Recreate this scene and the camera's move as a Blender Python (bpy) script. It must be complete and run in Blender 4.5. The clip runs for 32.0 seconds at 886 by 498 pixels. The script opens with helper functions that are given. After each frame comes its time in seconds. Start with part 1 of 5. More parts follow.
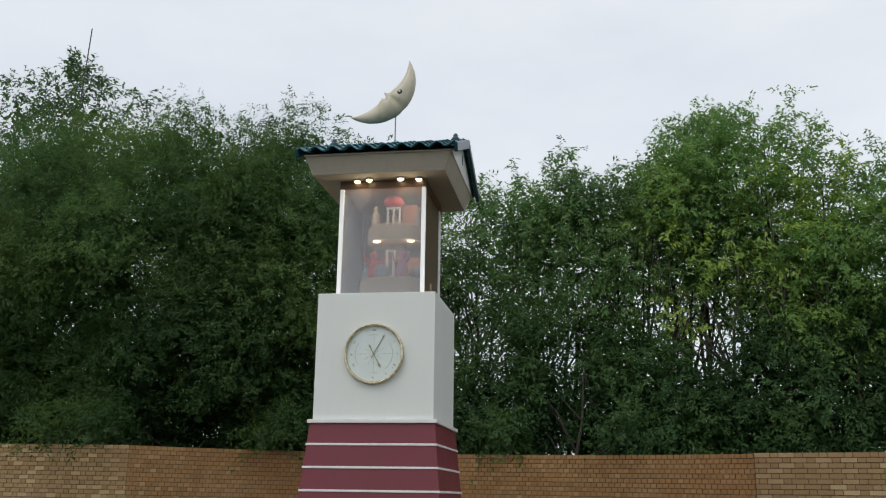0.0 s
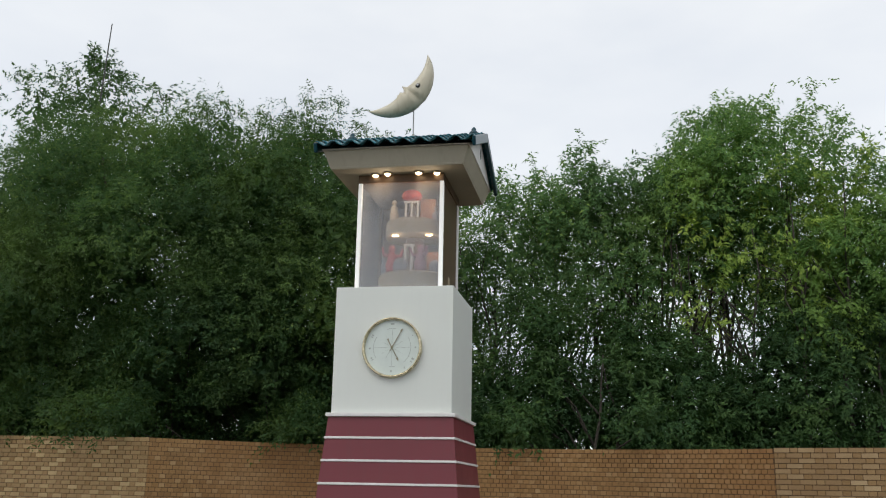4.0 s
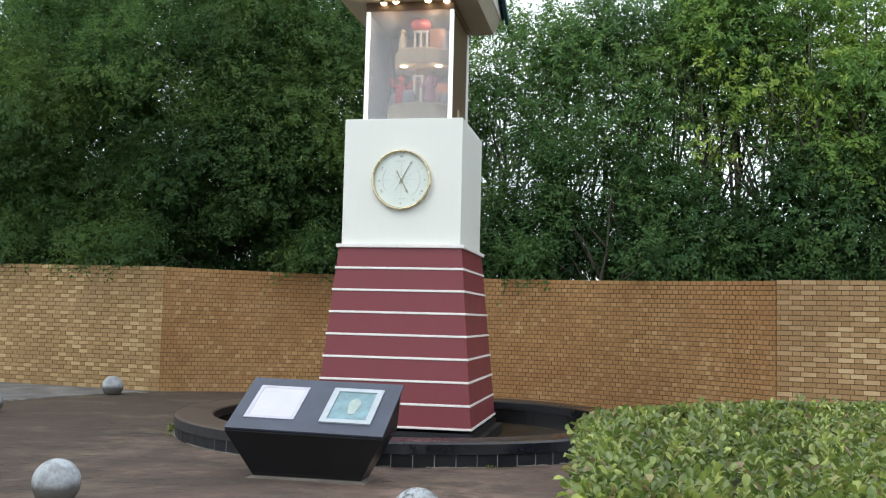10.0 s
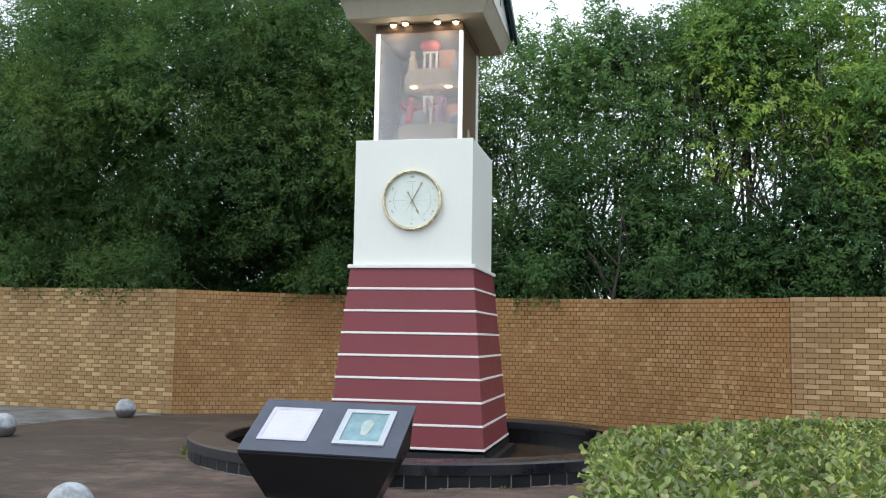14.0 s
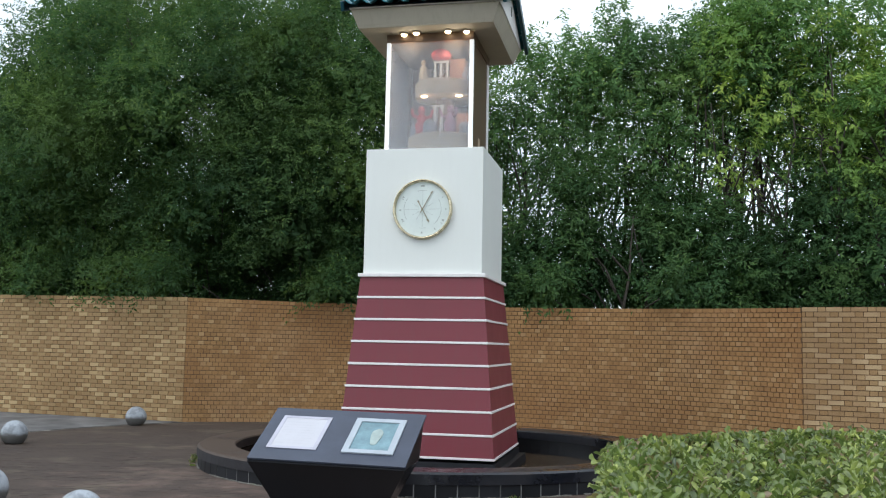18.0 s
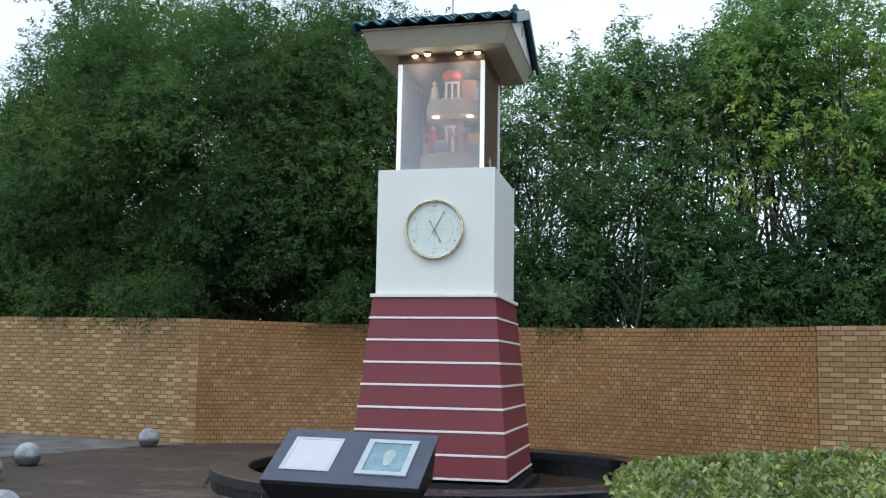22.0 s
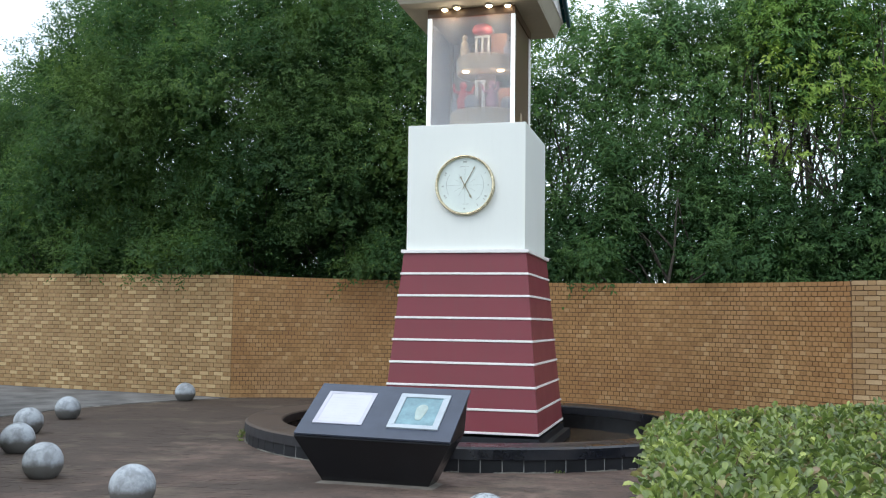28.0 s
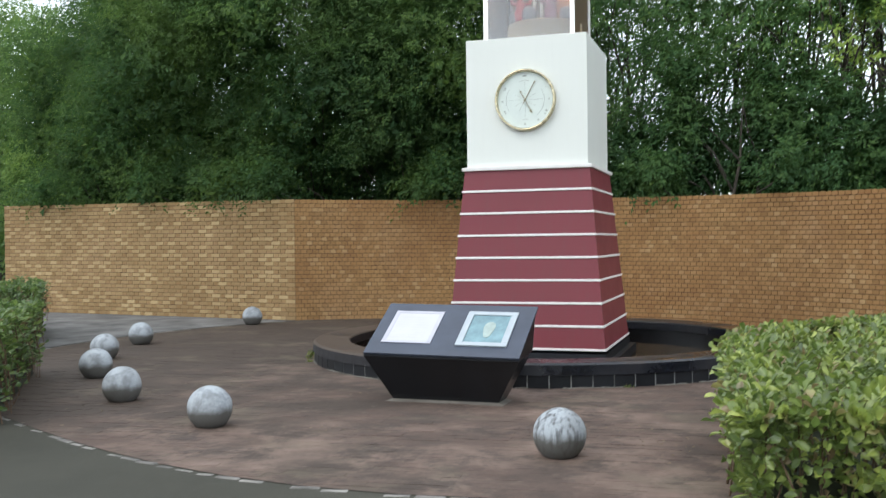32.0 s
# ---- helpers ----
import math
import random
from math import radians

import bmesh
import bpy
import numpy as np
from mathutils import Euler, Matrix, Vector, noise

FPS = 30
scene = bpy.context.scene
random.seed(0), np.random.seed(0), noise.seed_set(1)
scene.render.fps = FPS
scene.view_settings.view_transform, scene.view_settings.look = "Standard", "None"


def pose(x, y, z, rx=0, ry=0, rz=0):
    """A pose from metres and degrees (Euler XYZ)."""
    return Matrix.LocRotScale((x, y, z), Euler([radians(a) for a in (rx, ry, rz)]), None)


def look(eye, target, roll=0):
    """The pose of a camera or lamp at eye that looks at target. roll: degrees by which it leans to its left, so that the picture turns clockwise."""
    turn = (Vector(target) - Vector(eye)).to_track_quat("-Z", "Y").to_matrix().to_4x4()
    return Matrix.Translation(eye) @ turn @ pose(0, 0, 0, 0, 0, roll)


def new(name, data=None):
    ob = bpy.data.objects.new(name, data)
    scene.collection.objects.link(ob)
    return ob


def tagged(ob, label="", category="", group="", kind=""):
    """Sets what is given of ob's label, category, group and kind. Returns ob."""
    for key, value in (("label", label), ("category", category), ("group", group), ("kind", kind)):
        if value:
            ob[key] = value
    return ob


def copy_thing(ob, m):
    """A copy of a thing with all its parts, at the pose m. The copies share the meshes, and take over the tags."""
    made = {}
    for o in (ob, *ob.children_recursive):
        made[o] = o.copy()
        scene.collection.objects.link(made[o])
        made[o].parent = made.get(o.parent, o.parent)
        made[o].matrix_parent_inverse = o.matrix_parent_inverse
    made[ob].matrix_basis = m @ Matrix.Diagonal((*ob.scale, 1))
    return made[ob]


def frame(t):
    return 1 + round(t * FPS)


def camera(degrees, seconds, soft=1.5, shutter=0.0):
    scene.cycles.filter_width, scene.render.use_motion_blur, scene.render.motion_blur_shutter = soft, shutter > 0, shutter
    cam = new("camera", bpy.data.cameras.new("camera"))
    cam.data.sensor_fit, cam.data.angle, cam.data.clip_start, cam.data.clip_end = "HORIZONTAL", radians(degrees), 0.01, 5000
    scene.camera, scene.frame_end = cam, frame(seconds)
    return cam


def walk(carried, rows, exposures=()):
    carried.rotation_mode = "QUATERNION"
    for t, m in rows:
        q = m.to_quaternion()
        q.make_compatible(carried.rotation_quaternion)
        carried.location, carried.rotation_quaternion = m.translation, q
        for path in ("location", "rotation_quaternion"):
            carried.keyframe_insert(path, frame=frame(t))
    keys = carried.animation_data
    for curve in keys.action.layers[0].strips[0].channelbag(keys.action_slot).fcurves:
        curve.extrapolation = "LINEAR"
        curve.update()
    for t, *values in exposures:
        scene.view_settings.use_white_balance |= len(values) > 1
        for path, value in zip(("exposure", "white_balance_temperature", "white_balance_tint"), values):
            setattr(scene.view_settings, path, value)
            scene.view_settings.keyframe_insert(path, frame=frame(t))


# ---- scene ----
LENS = 49.5
cam = camera(LENS, 32.0, soft=1.15, shutter=0.4)
# seconds, x, y, z, turn to the left of +y, tilt up, lean to the left
PATH = [
    (0.0, 0.000, 0.000, 1.480, 9.32, 14.47, 0.78),
    (0.5, 0.000, 0.000, 1.480, 9.50, 14.98, 0.84),
    (1.0, 0.000, 0.000, 1.480, 9.63, 15.08, 1.05),
    (1.5, 0.000, 0.000, 1.480, 9.83, 15.16, 1.14),
    (2.0, 0.000, 0.000, 1.480, 10.32, 14.84, 1.22),
    (2.5, 0.000, 0.000, 1.480, 10.33, 14.76, 0.97),
    (4.5, 0.000, 0.000, 1.480, 10.56, 13.18, 1.20),
    (5.0, 0.000, 0.000, 1.480, 10.58, 11.67, 1.67),
    (5.5, 0.000, 0.000, 1.480, 10.35, 10.11, 1.48),
    (6.0, 0.000, 0.000, 1.480, 10.11, 9.36, 1.82),
    (6.5, 0.000, 0.000, 1.480, 10.59, 7.91, 1.92),
    (7.0, 0.000, 0.000, 1.480, 10.13, 6.78, 1.53),
    (7.5, 0.000, 0.000, 1.480, 9.97, 5.80, 1.34),
    (8.0, 0.000, 0.000, 1.480, 10.31, 4.62, 1.04),
    (8.5, 0.000, 0.000, 1.480, 10.61, 4.40, 1.21),
    (9.0, 0.000, 0.000, 1.480, 10.90, 4.05, 1.00),
    (9.5, 0.000, 0.000, 1.480, 10.83, 3.87, 1.22),
    (10.0, 0.000, 0.000, 1.480, 10.77, 4.13, 1.38),
    (10.5, 0.000, 0.000, 1.480, 10.96, 4.67, 1.71),
    (11.0, 0.000, 0.000, 1.480, 10.58, 4.79, 1.19),
    (11.5, 0.000, 0.000, 1.480, 10.86, 4.68, 1.09),
    (12.0, 0.000, 0.000, 1.480, 10.99, 4.81, 1.14),
    (12.5, 0.000, 0.000, 1.480, 11.05, 5.46, 0.93),
    (13.0, 0.000, 0.000, 1.480, 11.68, 5.66, 0.84),
    (13.5, 0.000, 0.000, 1.480, 11.53, 5.47, 0.94),
    (14.0, 0.000, 0.000, 1.480, 11.47, 5.31, 0.91),
    (14.5, 0.000, 0.000, 1.480, 11.34, 5.50, 1.28),
    (15.0, 0.000, 0.000, 1.480, 11.32, 6.40, 1.34),
    (15.5, 0.000, 0.000, 1.480, 11.63, 6.32, 1.62),
    (17.5, 0.000, 0.000, 1.480, 12.00, 6.20, 1.31),
    (18.0, 0.000, 0.000, 1.480, 12.09, 5.83, 1.10),
    (18.5, 0.000, 0.000, 1.480, 12.53, 5.70, 1.36),
    (19.0, 0.000, 0.000, 1.480, 12.46, 5.67, 1.33),
    (19.5, 0.000, 0.000, 1.480, 12.50, 6.02, 1.48),
    (20.0, 0.000, 0.000, 1.480, 12.52, 6.36, 1.33),
    (20.5, 0.000, 0.000, 1.480, 12.42, 7.00, 1.15),
    (21.0, 0.000, 0.000, 1.480, 12.39, 7.44, 1.09),
    (21.5, 0.000, 0.000, 1.480, 12.61, 7.20, 0.85),
    (22.0, 0.000, 0.000, 1.480, 12.83, 7.02, 0.91),
    (22.5, 0.000, 0.000, 1.480, 12.99, 6.85, 1.00),
    (23.0, 0.000, 0.000, 1.480, 12.83, 6.87, 1.08),
    (23.5, 0.000, 0.000, 1.480, 12.86, 6.80, 0.86),
    (24.0, 0.000, 0.000, 1.480, 13.05, 6.61, 0.73),
    (24.5, 0.000, 0.000, 1.480, 13.18, 6.00, 0.69),
    (25.0, 0.000, 0.000, 1.480, 13.58, 5.65, 0.88),
    (25.5, 0.000, 0.000, 1.480, 13.50, 5.45, 0.78),
    (27.5, 0.000, 0.000, 1.480, 14.37, 4.57, 0.69),
    (28.0, 0.000, 0.000, 1.480, 14.63, 4.36, 0.82),
    (28.5, -0.000, -0.003, 1.479, 14.70, 4.18, 0.64),
    (29.0, -0.015, 0.005, 1.472, 15.01, 3.71, 0.79),
    (29.5, -0.035, 0.029, 1.471, 15.49, 2.77, 0.55),
    (30.0, -0.047, 0.054, 1.464, 16.13, 1.47, 0.47),
    (30.5, -0.048, 0.056, 1.466, 16.12, 1.48, 0.45),
    (31.0, -0.047, 0.051, 1.467, 16.16, 1.87, 0.50),
    (31.5, -0.050, 0.045, 1.459, 16.53, 1.61, 0.30),
    (32.0, -0.101, 0.067, 1.457, 17.96, -0.38, -0.73),
]


def eye_pose(x, y, z, yaw, tilt, lean):
    return pose(x, y, z, 90 + tilt, 0, yaw) @ pose(0, 0, 0, 0, 0, lean)


EXPOSURES = [(0.0, -0.76, 6450, 8.5), (3.0, -0.76, 6500, 8.5), (5.0, -0.49, 6640, 8.5), (6.0, -0.40, 6690, 8), (7.0, -0.29, 6500, 7.5), (8.0, -0.11, 6450, 7.5), (9.0, 0.03, 6400, 6.5), (12.0, 0.04, 6280, 7.5), (15.0, -0.01, 6150, 7.5),
             (18.0, -0.15, 6040, 7.5), (20.0, -0.06, 5990, 6.5), (21.2, -0.05, 5960, 6.5), (22.2, -0.29, 5760, 6.5), (25.0, -0.19, 5820, 6.5), (28.0, 0.04, 5960, 6.5), (30.0, 0.13, 6190, 6.5), (32.0, 0.14, 6260, 6.5)]
walk(cam, [(r[0], eye_pose(*r[1:])) for r in PATH], EXPOSURES)

# ---- world and sun ----
SUN_EL, SUN_AZ = radians(52), radians(215)   # azimuth clockwise from +y: behind and to the left of the viewer
world = bpy.data.worlds.new("overcast_sky")
scene.world = world
world.use_nodes = True
wt = world.node_tree
wt.nodes.clear()


def wnode(kind, **kw):
    n = wt.nodes.new(kind)
    for k, v in kw.items():
        n.inputs[k].default_value = v
    return n


sky = wt.nodes.new("ShaderNodeTexSky")
sky.sky_type, sky.sun_disc, sky.sun_elevation, sky.sun_rotation = "NISHITA", False, SUN_EL, SUN_AZ
wco = wt.nodes.new("ShaderNodeTexCoord")
wmap = wt.nodes.new("ShaderNodeMapping")
wmap.inputs["Scale"].default_value = (1.0, 1.0, 2.6)
wno = wnode("ShaderNodeTexNoise", Scale=2.2, Detail=5.0, Roughness=0.55)
wramp = wt.nodes.new("ShaderNodeValToRGB")
wramp.color_ramp.elements[0].position, wramp.color_ramp.elements[0].color = 0.32, (0.80, 0.83, 0.885, 1)
wramp.color_ramp.elements[1].position, wramp.color_ramp.elements[1].color = 0.68, (0.985, 0.99, 1.0, 1)
wbg2 = wt.nodes.new("ShaderNodeBackground")
wadd = wt.nodes.new("ShaderNodeAddShader")
wout = wt.nodes.new("ShaderNodeOutputWorld")
wskym = wnode("ShaderNodeBackground", Strength=0.05)
wsep = wt.nodes.new("ShaderNodeSeparateXYZ")
wup = wnode("ShaderNodeMapRange", **{"From Min": 0.0, "From Max": 1.0, "To Min": 1.32, "To Max": 1.42})
for a, b in ((wco.outputs["Generated"], wsep.inputs[0]), (wsep.outputs["Z"], wup.inputs["Value"]), (wup.outputs[0], wbg2.inputs["Strength"]),
             (wco.outputs["Generated"], wmap.inputs["Vector"]), (wmap.outputs["Vector"], wno.inputs["Vector"]),
             (wno.outputs["Fac"], wramp.inputs["Fac"]), (wramp.outputs["Color"], wbg2.inputs["Color"]),
             (sky.outputs["Color"], wskym.inputs["Color"]), (wskym.outputs[0], wadd.inputs[0]),
             (wbg2.outputs[0], wadd.inputs[1]), (wadd.outputs[0], wout.inputs["Surface"])):
    wt.links.new(a, b)

sun = new("sun", bpy.data.lights.new("sun", "SUN"))
sun.data.energy, sun.data.angle, sun.data.color = 0.9, radians(25), (1.0, 0.94, 0.85)
sun_from = Vector((math.sin(SUN_AZ) * math.cos(SUN_EL), math.cos(SUN_AZ) * math.cos(SUN_EL), math.sin(SUN_EL)))
sun.matrix_world = look(sun_from * 50, (0, 0, 0))


# ---- materials ----
class Nodes:
    """A material's node tree, with short calls to add and join nodes."""

    def __init__(self, name):
        self.m = bpy.data.materials.new(name)
        self.m.use_nodes = True
        self.t = self.m.node_tree
        self.bsdf = self.t.nodes["Principled BSDF"]
        self.pos = self.add("ShaderNodeNewGeometry")

    def add(self, kind, **kw):
        n = self.t.nodes.new(kind)
        for k, v in kw.items():
            s = n.inputs[k.replace("_", " ")]
            if isinstance(v, bpy.types.NodeSocket):
                self.t.links.new(v, s)
            else:
                s.default_value = v
        return n

    def link(self, a, b):
        self.t.links.new(a, b)

    def at(self, stretch=(1, 1, 1)):
        mp = self.add("ShaderNodeMapping", Vector=self.pos.outputs["Position"])
        mp.inputs["Scale"].default_value = stretch
        return mp.outputs["Vector"]

    def noise(self, scale, detail=4.0, rough=0.6, stretch=None):
        vec = self.at(stretch) if stretch else self.pos.outputs["Position"]
        return self.add("ShaderNodeTexNoise", Vector=vec, Scale=scale, Detail=detail, Roughness=rough).outputs["Fac"]

    def ramp(self, fac, *stops):
        r = self.t.nodes.new("ShaderNodeValToRGB")
        e = r.color_ramp.elements
        while len(e) < len(stops):
            e.new(0.5)
        for el, (p, c) in zip(e, stops):
            el.position = p
            el.color = (*c, 1) if len(c) == 3 else c
        self.link(fac, r.inputs["Fac"])
        return r.outputs["Color"]

    def mix(self, fac, a, b, how="MIX"):
        n = self.t.nodes.new("ShaderNodeMix")
        n.data_type, n.blend_type = "RGBA", how
        for s, v in ((n.inputs[0], fac), (n.inputs[6], a), (n.inputs[7], b)):
            if isinstance(v, bpy.types.NodeSocket):
                self.link(v, s)
            else:
                s.default_value = v if not isinstance(v, tuple) or len(v) == 4 else (*v, 1)
        return n.outputs[2]

    def math(self, op, a, b=0.0):
        n = self.t.nodes.new("ShaderNodeMath")
        n.operation = op
        for s, v in zip(n.inputs, (a, b)):
            if isinstance(v, bpy.types.NodeSocket):
                self.link(v, s)
            else:
                s.default_value = v
        return n.outputs[0]

    def piece(self):
        """A number of its own for each piece, whether an object or an island of a joined mesh."""
        ob = self.add("ShaderNodeObjectInfo").outputs["Random"]
        return self.math("FRACT", self.math("ADD", ob, self.pos.outputs["Random Per Island"]))

    def bump(self, height, strength, distance=0.01):
        b = self.add("ShaderNodeBump", Height=height, Strength=strength, Distance=distance)
        self.link(b.outputs["Normal"], self.bsdf.inputs["Normal"])

    def done(self, color, rough=0.6, metal=0.0, spec=0.5):
        for k, v in (("Base Color", color), ("Roughness", rough), ("Metallic", metal), ("Specular IOR Level", spec)):
            if isinstance(v, bpy.types.NodeSocket):
                self.link(v, self.bsdf.inputs[k])
            else:
                self.bsdf.inputs[k].default_value = (*v, 1) if isinstance(v, tuple) and len(v) == 3 else v
        return self.m


def plain(name, color, rough=0.5, metal=0.0, vary=0.12, scale=6.0, fine=60.0, bump=0.05, spec=0.5):
    """A painted or cast surface: a broad drift, fine grain and a slight relief."""
    n = Nodes(name)
    dark = tuple(c * (1 - vary) for c in color)
    light = tuple(min(1, c * (1 + vary * 0.6)) for c in color)
    broad, grain = n.noise(scale, 5), n.noise(fine, 3)
    col = n.ramp(broad, (0.3, dark), (0.7, light))
    col = n.mix(0.15, col, n.ramp(grain, (0.3, dark), (0.7, light)))
    n.bump(grain, bump, 0.004)
    return n.done(col, n.add("ShaderNodeMapRange", Value=broad, To_Min=rough * 0.85, To_Max=min(1, rough * 1.2)).outputs[0], metal, spec)


def brick_material(name, tones, stain):
    n = Nodes(name)
    p = n.piece()
    col = n.ramp(p, *tones)
    grain = n.noise(90, 4)
    col = n.mix(0.35, col, n.ramp(grain, (0.25, (0.13, 0.072, 0.030)), (0.75, (0.64, 0.45, 0.22))))
    drift = n.noise(0.55, 5)
    col = n.mix(n.ramp(drift, (0.42, (0, 0, 0)), (0.68, (0.75, 0.75, 0.75))), col, stain)
    bloom = n.noise(0.42, 6, 0.68, stretch=(1, 1, 1.6))
    col = n.mix(n.ramp(bloom, (0.52, (0, 0, 0)), (0.70, (0.28, 0.28, 0.28))), col, (0.48, 0.33, 0.19))
    n.bump(n.math("ADD", grain, n.noise(25, 3)), 0.35, 0.006)
    return n.done(col, 0.86, spec=0.25)


M_BRICK_BUFF = brick_material("brick_buff", ((0.0, (0.225, 0.145, 0.066)), (0.25, (0.315, 0.215, 0.104)), (0.62, (0.355, 0.248, 0.122)), (0.72, (0.49, 0.36, 0.188)), (1.0, (0.575, 0.44, 0.24))), (0.30, 0.20, 0.095))
M_BRICK_RUST = brick_material("brick_rust", ((0.0, (0.230, 0.113, 0.040)), (0.35, (0.322, 0.168, 0.061)), (0.85, (0.372, 0.204, 0.078)), (0.93, (0.440, 0.270, 0.122)), (1.0, (0.470, 0.305, 0.148))), (0.270, 0.138, 0.055))
M_BRICK_PALE = brick_material("brick_pale", ((0.0, (0.235, 0.145, 0.07)), (0.25, (0.315, 0.205, 0.105)), (0.62, (0.36, 0.245, 0.128)), (0.72, (0.52, 0.385, 0.22)), (1.0, (0.62, 0.48, 0.29))), (0.27, 0.17, 0.085))
M_BRICK_HEADER = brick_material("brick_header", ((0.0, (0.215, 0.122, 0.052)), (0.4, (0.285, 0.172, 0.078)), (0.85, (0.330, 0.212, 0.100)), (1.0, (0.47, 0.335, 0.175))), (0.27, 0.165, 0.075))
M_MORTAR = plain("mortar", (0.135, 0.078, 0.039), 0.95, vary=0.5, scale=1.2, bump=0.3)


def paver_material():
    n = Nodes("clay_paver")
    col = n.ramp(n.piece(), (0.0, (0.088, 0.058, 0.045)), (0.5, (0.094, 0.062, 0.048)), (1.0, (0.101, 0.066, 0.051)))
    grain = n.noise(120, 3)
    col = n.mix(0.25, col, n.ramp(grain, (0.3, (0.05, 0.034, 0.03)), (0.7, (0.22, 0.16, 0.135))))
    worn = n.noise(0.55, 7, 0.72, stretch=(0.9, 1.1, 1))
    col = n.mix(n.ramp(worn, (0.45, (0, 0, 0)), (0.58, (0.9, 0.9, 0.9))), col, (0.222, 0.158, 0.127))
    blot = n.noise(1.7, 7, 0.78)
    col = n.mix(n.ramp(blot, (0.40, (0.9, 0.9, 0.9)), (0.52, (0, 0, 0))), col, (0.060, 0.045, 0.037))
    east = n.add("ShaderNodeSeparateXYZ", Vector=n.pos.outputs["Position"]).outputs["X"]
    # dark patches spread further towards the west
    west_add = n.add("ShaderNodeMapRange", Value=east, From_Min=-7.5, From_Max=-3.5, To_Min=0.24, To_Max=-0.03).outputs[0]
    moss = n.math("ADD", n.noise(0.45, 6, 0.65), west_add)
    col = n.mix(n.ramp(moss, (0.48, (0, 0, 0)), (0.62, (0.88, 0.88, 0.88))), col, (0.058, 0.044, 0.035))
    scuff = n.noise(4.0, 6, 0.78, stretch=(1.0, 1.2, 1))
    col = n.mix(n.ramp(scuff, (0.585, (0, 0, 0)), (0.70, (0.5, 0.5, 0.5))), col, (0.25, 0.195, 0.16))
    sandy = n.noise(0.95, 6, 0.7, stretch=(1, 1.2, 1))
    col = n.mix(n.ramp(sandy, (0.54, (0, 0, 0)), (0.68, (0.55, 0.55, 0.55))), col, (0.165, 0.135, 0.098))
    n.bump(n.math("ADD", grain, n.noise(18, 3)), 0.3, 0.004)
    return n.done(col, 0.75, spec=0.35)


M_PAVER = paver_material()


def tarmac_material():
    n = Nodes("grey_tarmac")
    stone = n.add("ShaderNodeTexVoronoi", Vector=n.pos.outputs["Position"], Scale=140.0).outputs["Distance"]
    col = n.ramp(n.noise(0.7, 6), (0.3, (0.038, 0.038, 0.027)), (0.7, (0.074, 0.071, 0.053)))
    col = n.mix(0.3, col, n.ramp(stone, (0.1, (0.11, 0.11, 0.10)), (0.6, (0.035, 0.035, 0.031))))
    n.bump(stone, 0.4, 0.006)
    return n.done(col, 0.85, spec=0.3)


M_TARMAC = tarmac_material()
M_EDGING = plain("pale_edging", (0.27, 0.255, 0.235), 0.85, vary=0.9, scale=2.2, bump=0.4)


def granite_ball_material(name, streaks):
    n = Nodes(name)
    speck = n.noise(220, 3, 0.7)
    streak = n.noise(8, 5, 0.65, stretch=(3.2, 3.2, 0.28) if streaks > 0.8 else (1.1, 1.1, 0.8))
    col = n.ramp(speck, (0.3, (0.30, 0.33, 0.355)), (0.7, (0.50, 0.54, 0.575)))
    col = n.mix(n.ramp(n.noise(4, 4), (0.45, (0, 0, 0)), (0.7, (0.5, 0.5, 0.5))), col, (0.24, 0.24, 0.24))
    col = n.mix(n.ramp(streak, (0.47, (0, 0, 0)), (0.62, (streaks, streaks, streaks))), col, (0.11, 0.112, 0.115))
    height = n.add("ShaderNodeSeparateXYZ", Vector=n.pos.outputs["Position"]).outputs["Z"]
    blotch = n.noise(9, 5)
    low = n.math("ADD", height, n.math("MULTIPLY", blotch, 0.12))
    # darker lower part: a dirt line, with the underside's shade put into it
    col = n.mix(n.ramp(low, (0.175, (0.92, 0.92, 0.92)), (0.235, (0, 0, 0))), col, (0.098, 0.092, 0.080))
    n.bump(n.math("ADD", speck, blotch), 0.25, 0.004)
    return n.done(col, 0.8, spec=0.3)


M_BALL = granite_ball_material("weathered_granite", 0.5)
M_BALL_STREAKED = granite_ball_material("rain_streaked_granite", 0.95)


def streaked_paint(name, color, rough, dirt, amount=0.25):
    """Old gloss paint: faint rain streaks that run down, broad dulling, brush grain."""
    n = Nodes(name)
    streak = n.noise(5, 5, 0.6, stretch=(3.0, 3.0, 0.35))
    broad = n.noise(1.6, 4)
    col = n.mix(n.ramp(streak, (0.5, (0, 0, 0)), (0.8, (amount, amount, amount))), color, dirt)
    col = n.mix(n.ramp(broad, (0.4, (0, 0, 0)), (0.75, (amount * 0.7,) * 3)), col, dirt)
    n.bump(n.noise(70, 3), 0.04, 0.003)
    return n.done(col, n.add("ShaderNodeMapRange", Value=broad, To_Min=rough * 0.8, To_Max=rough * 1.25).outputs[0])


M_WHITE = streaked_paint("white_paint", (0.79, 0.815, 0.765), 0.45, (0.68, 0.69, 0.65), 0.14)
M_TRIM = plain("white_trim", (0.82, 0.80, 0.77), 0.45, vary=0.08)
M_MAROON = streaked_paint("maroon_paint", (0.19, 0.032, 0.043), 0.5, (0.16, 0.045, 0.05), 0.5)
M_BEIGE = streaked_paint("beige_paint", (0.43, 0.39, 0.30), 0.55, (0.31, 0.275, 0.21), 0.4)
M_TILE = plain("teal_glaze", (0.028, 0.150, 0.185), 0.26, vary=0.35, scale=9, bump=0.03, spec=0.6)
M_TILE_DARK = plain("dark_teal_glaze", (0.006, 0.055, 0.075), 0.3, vary=0.3, scale=9)
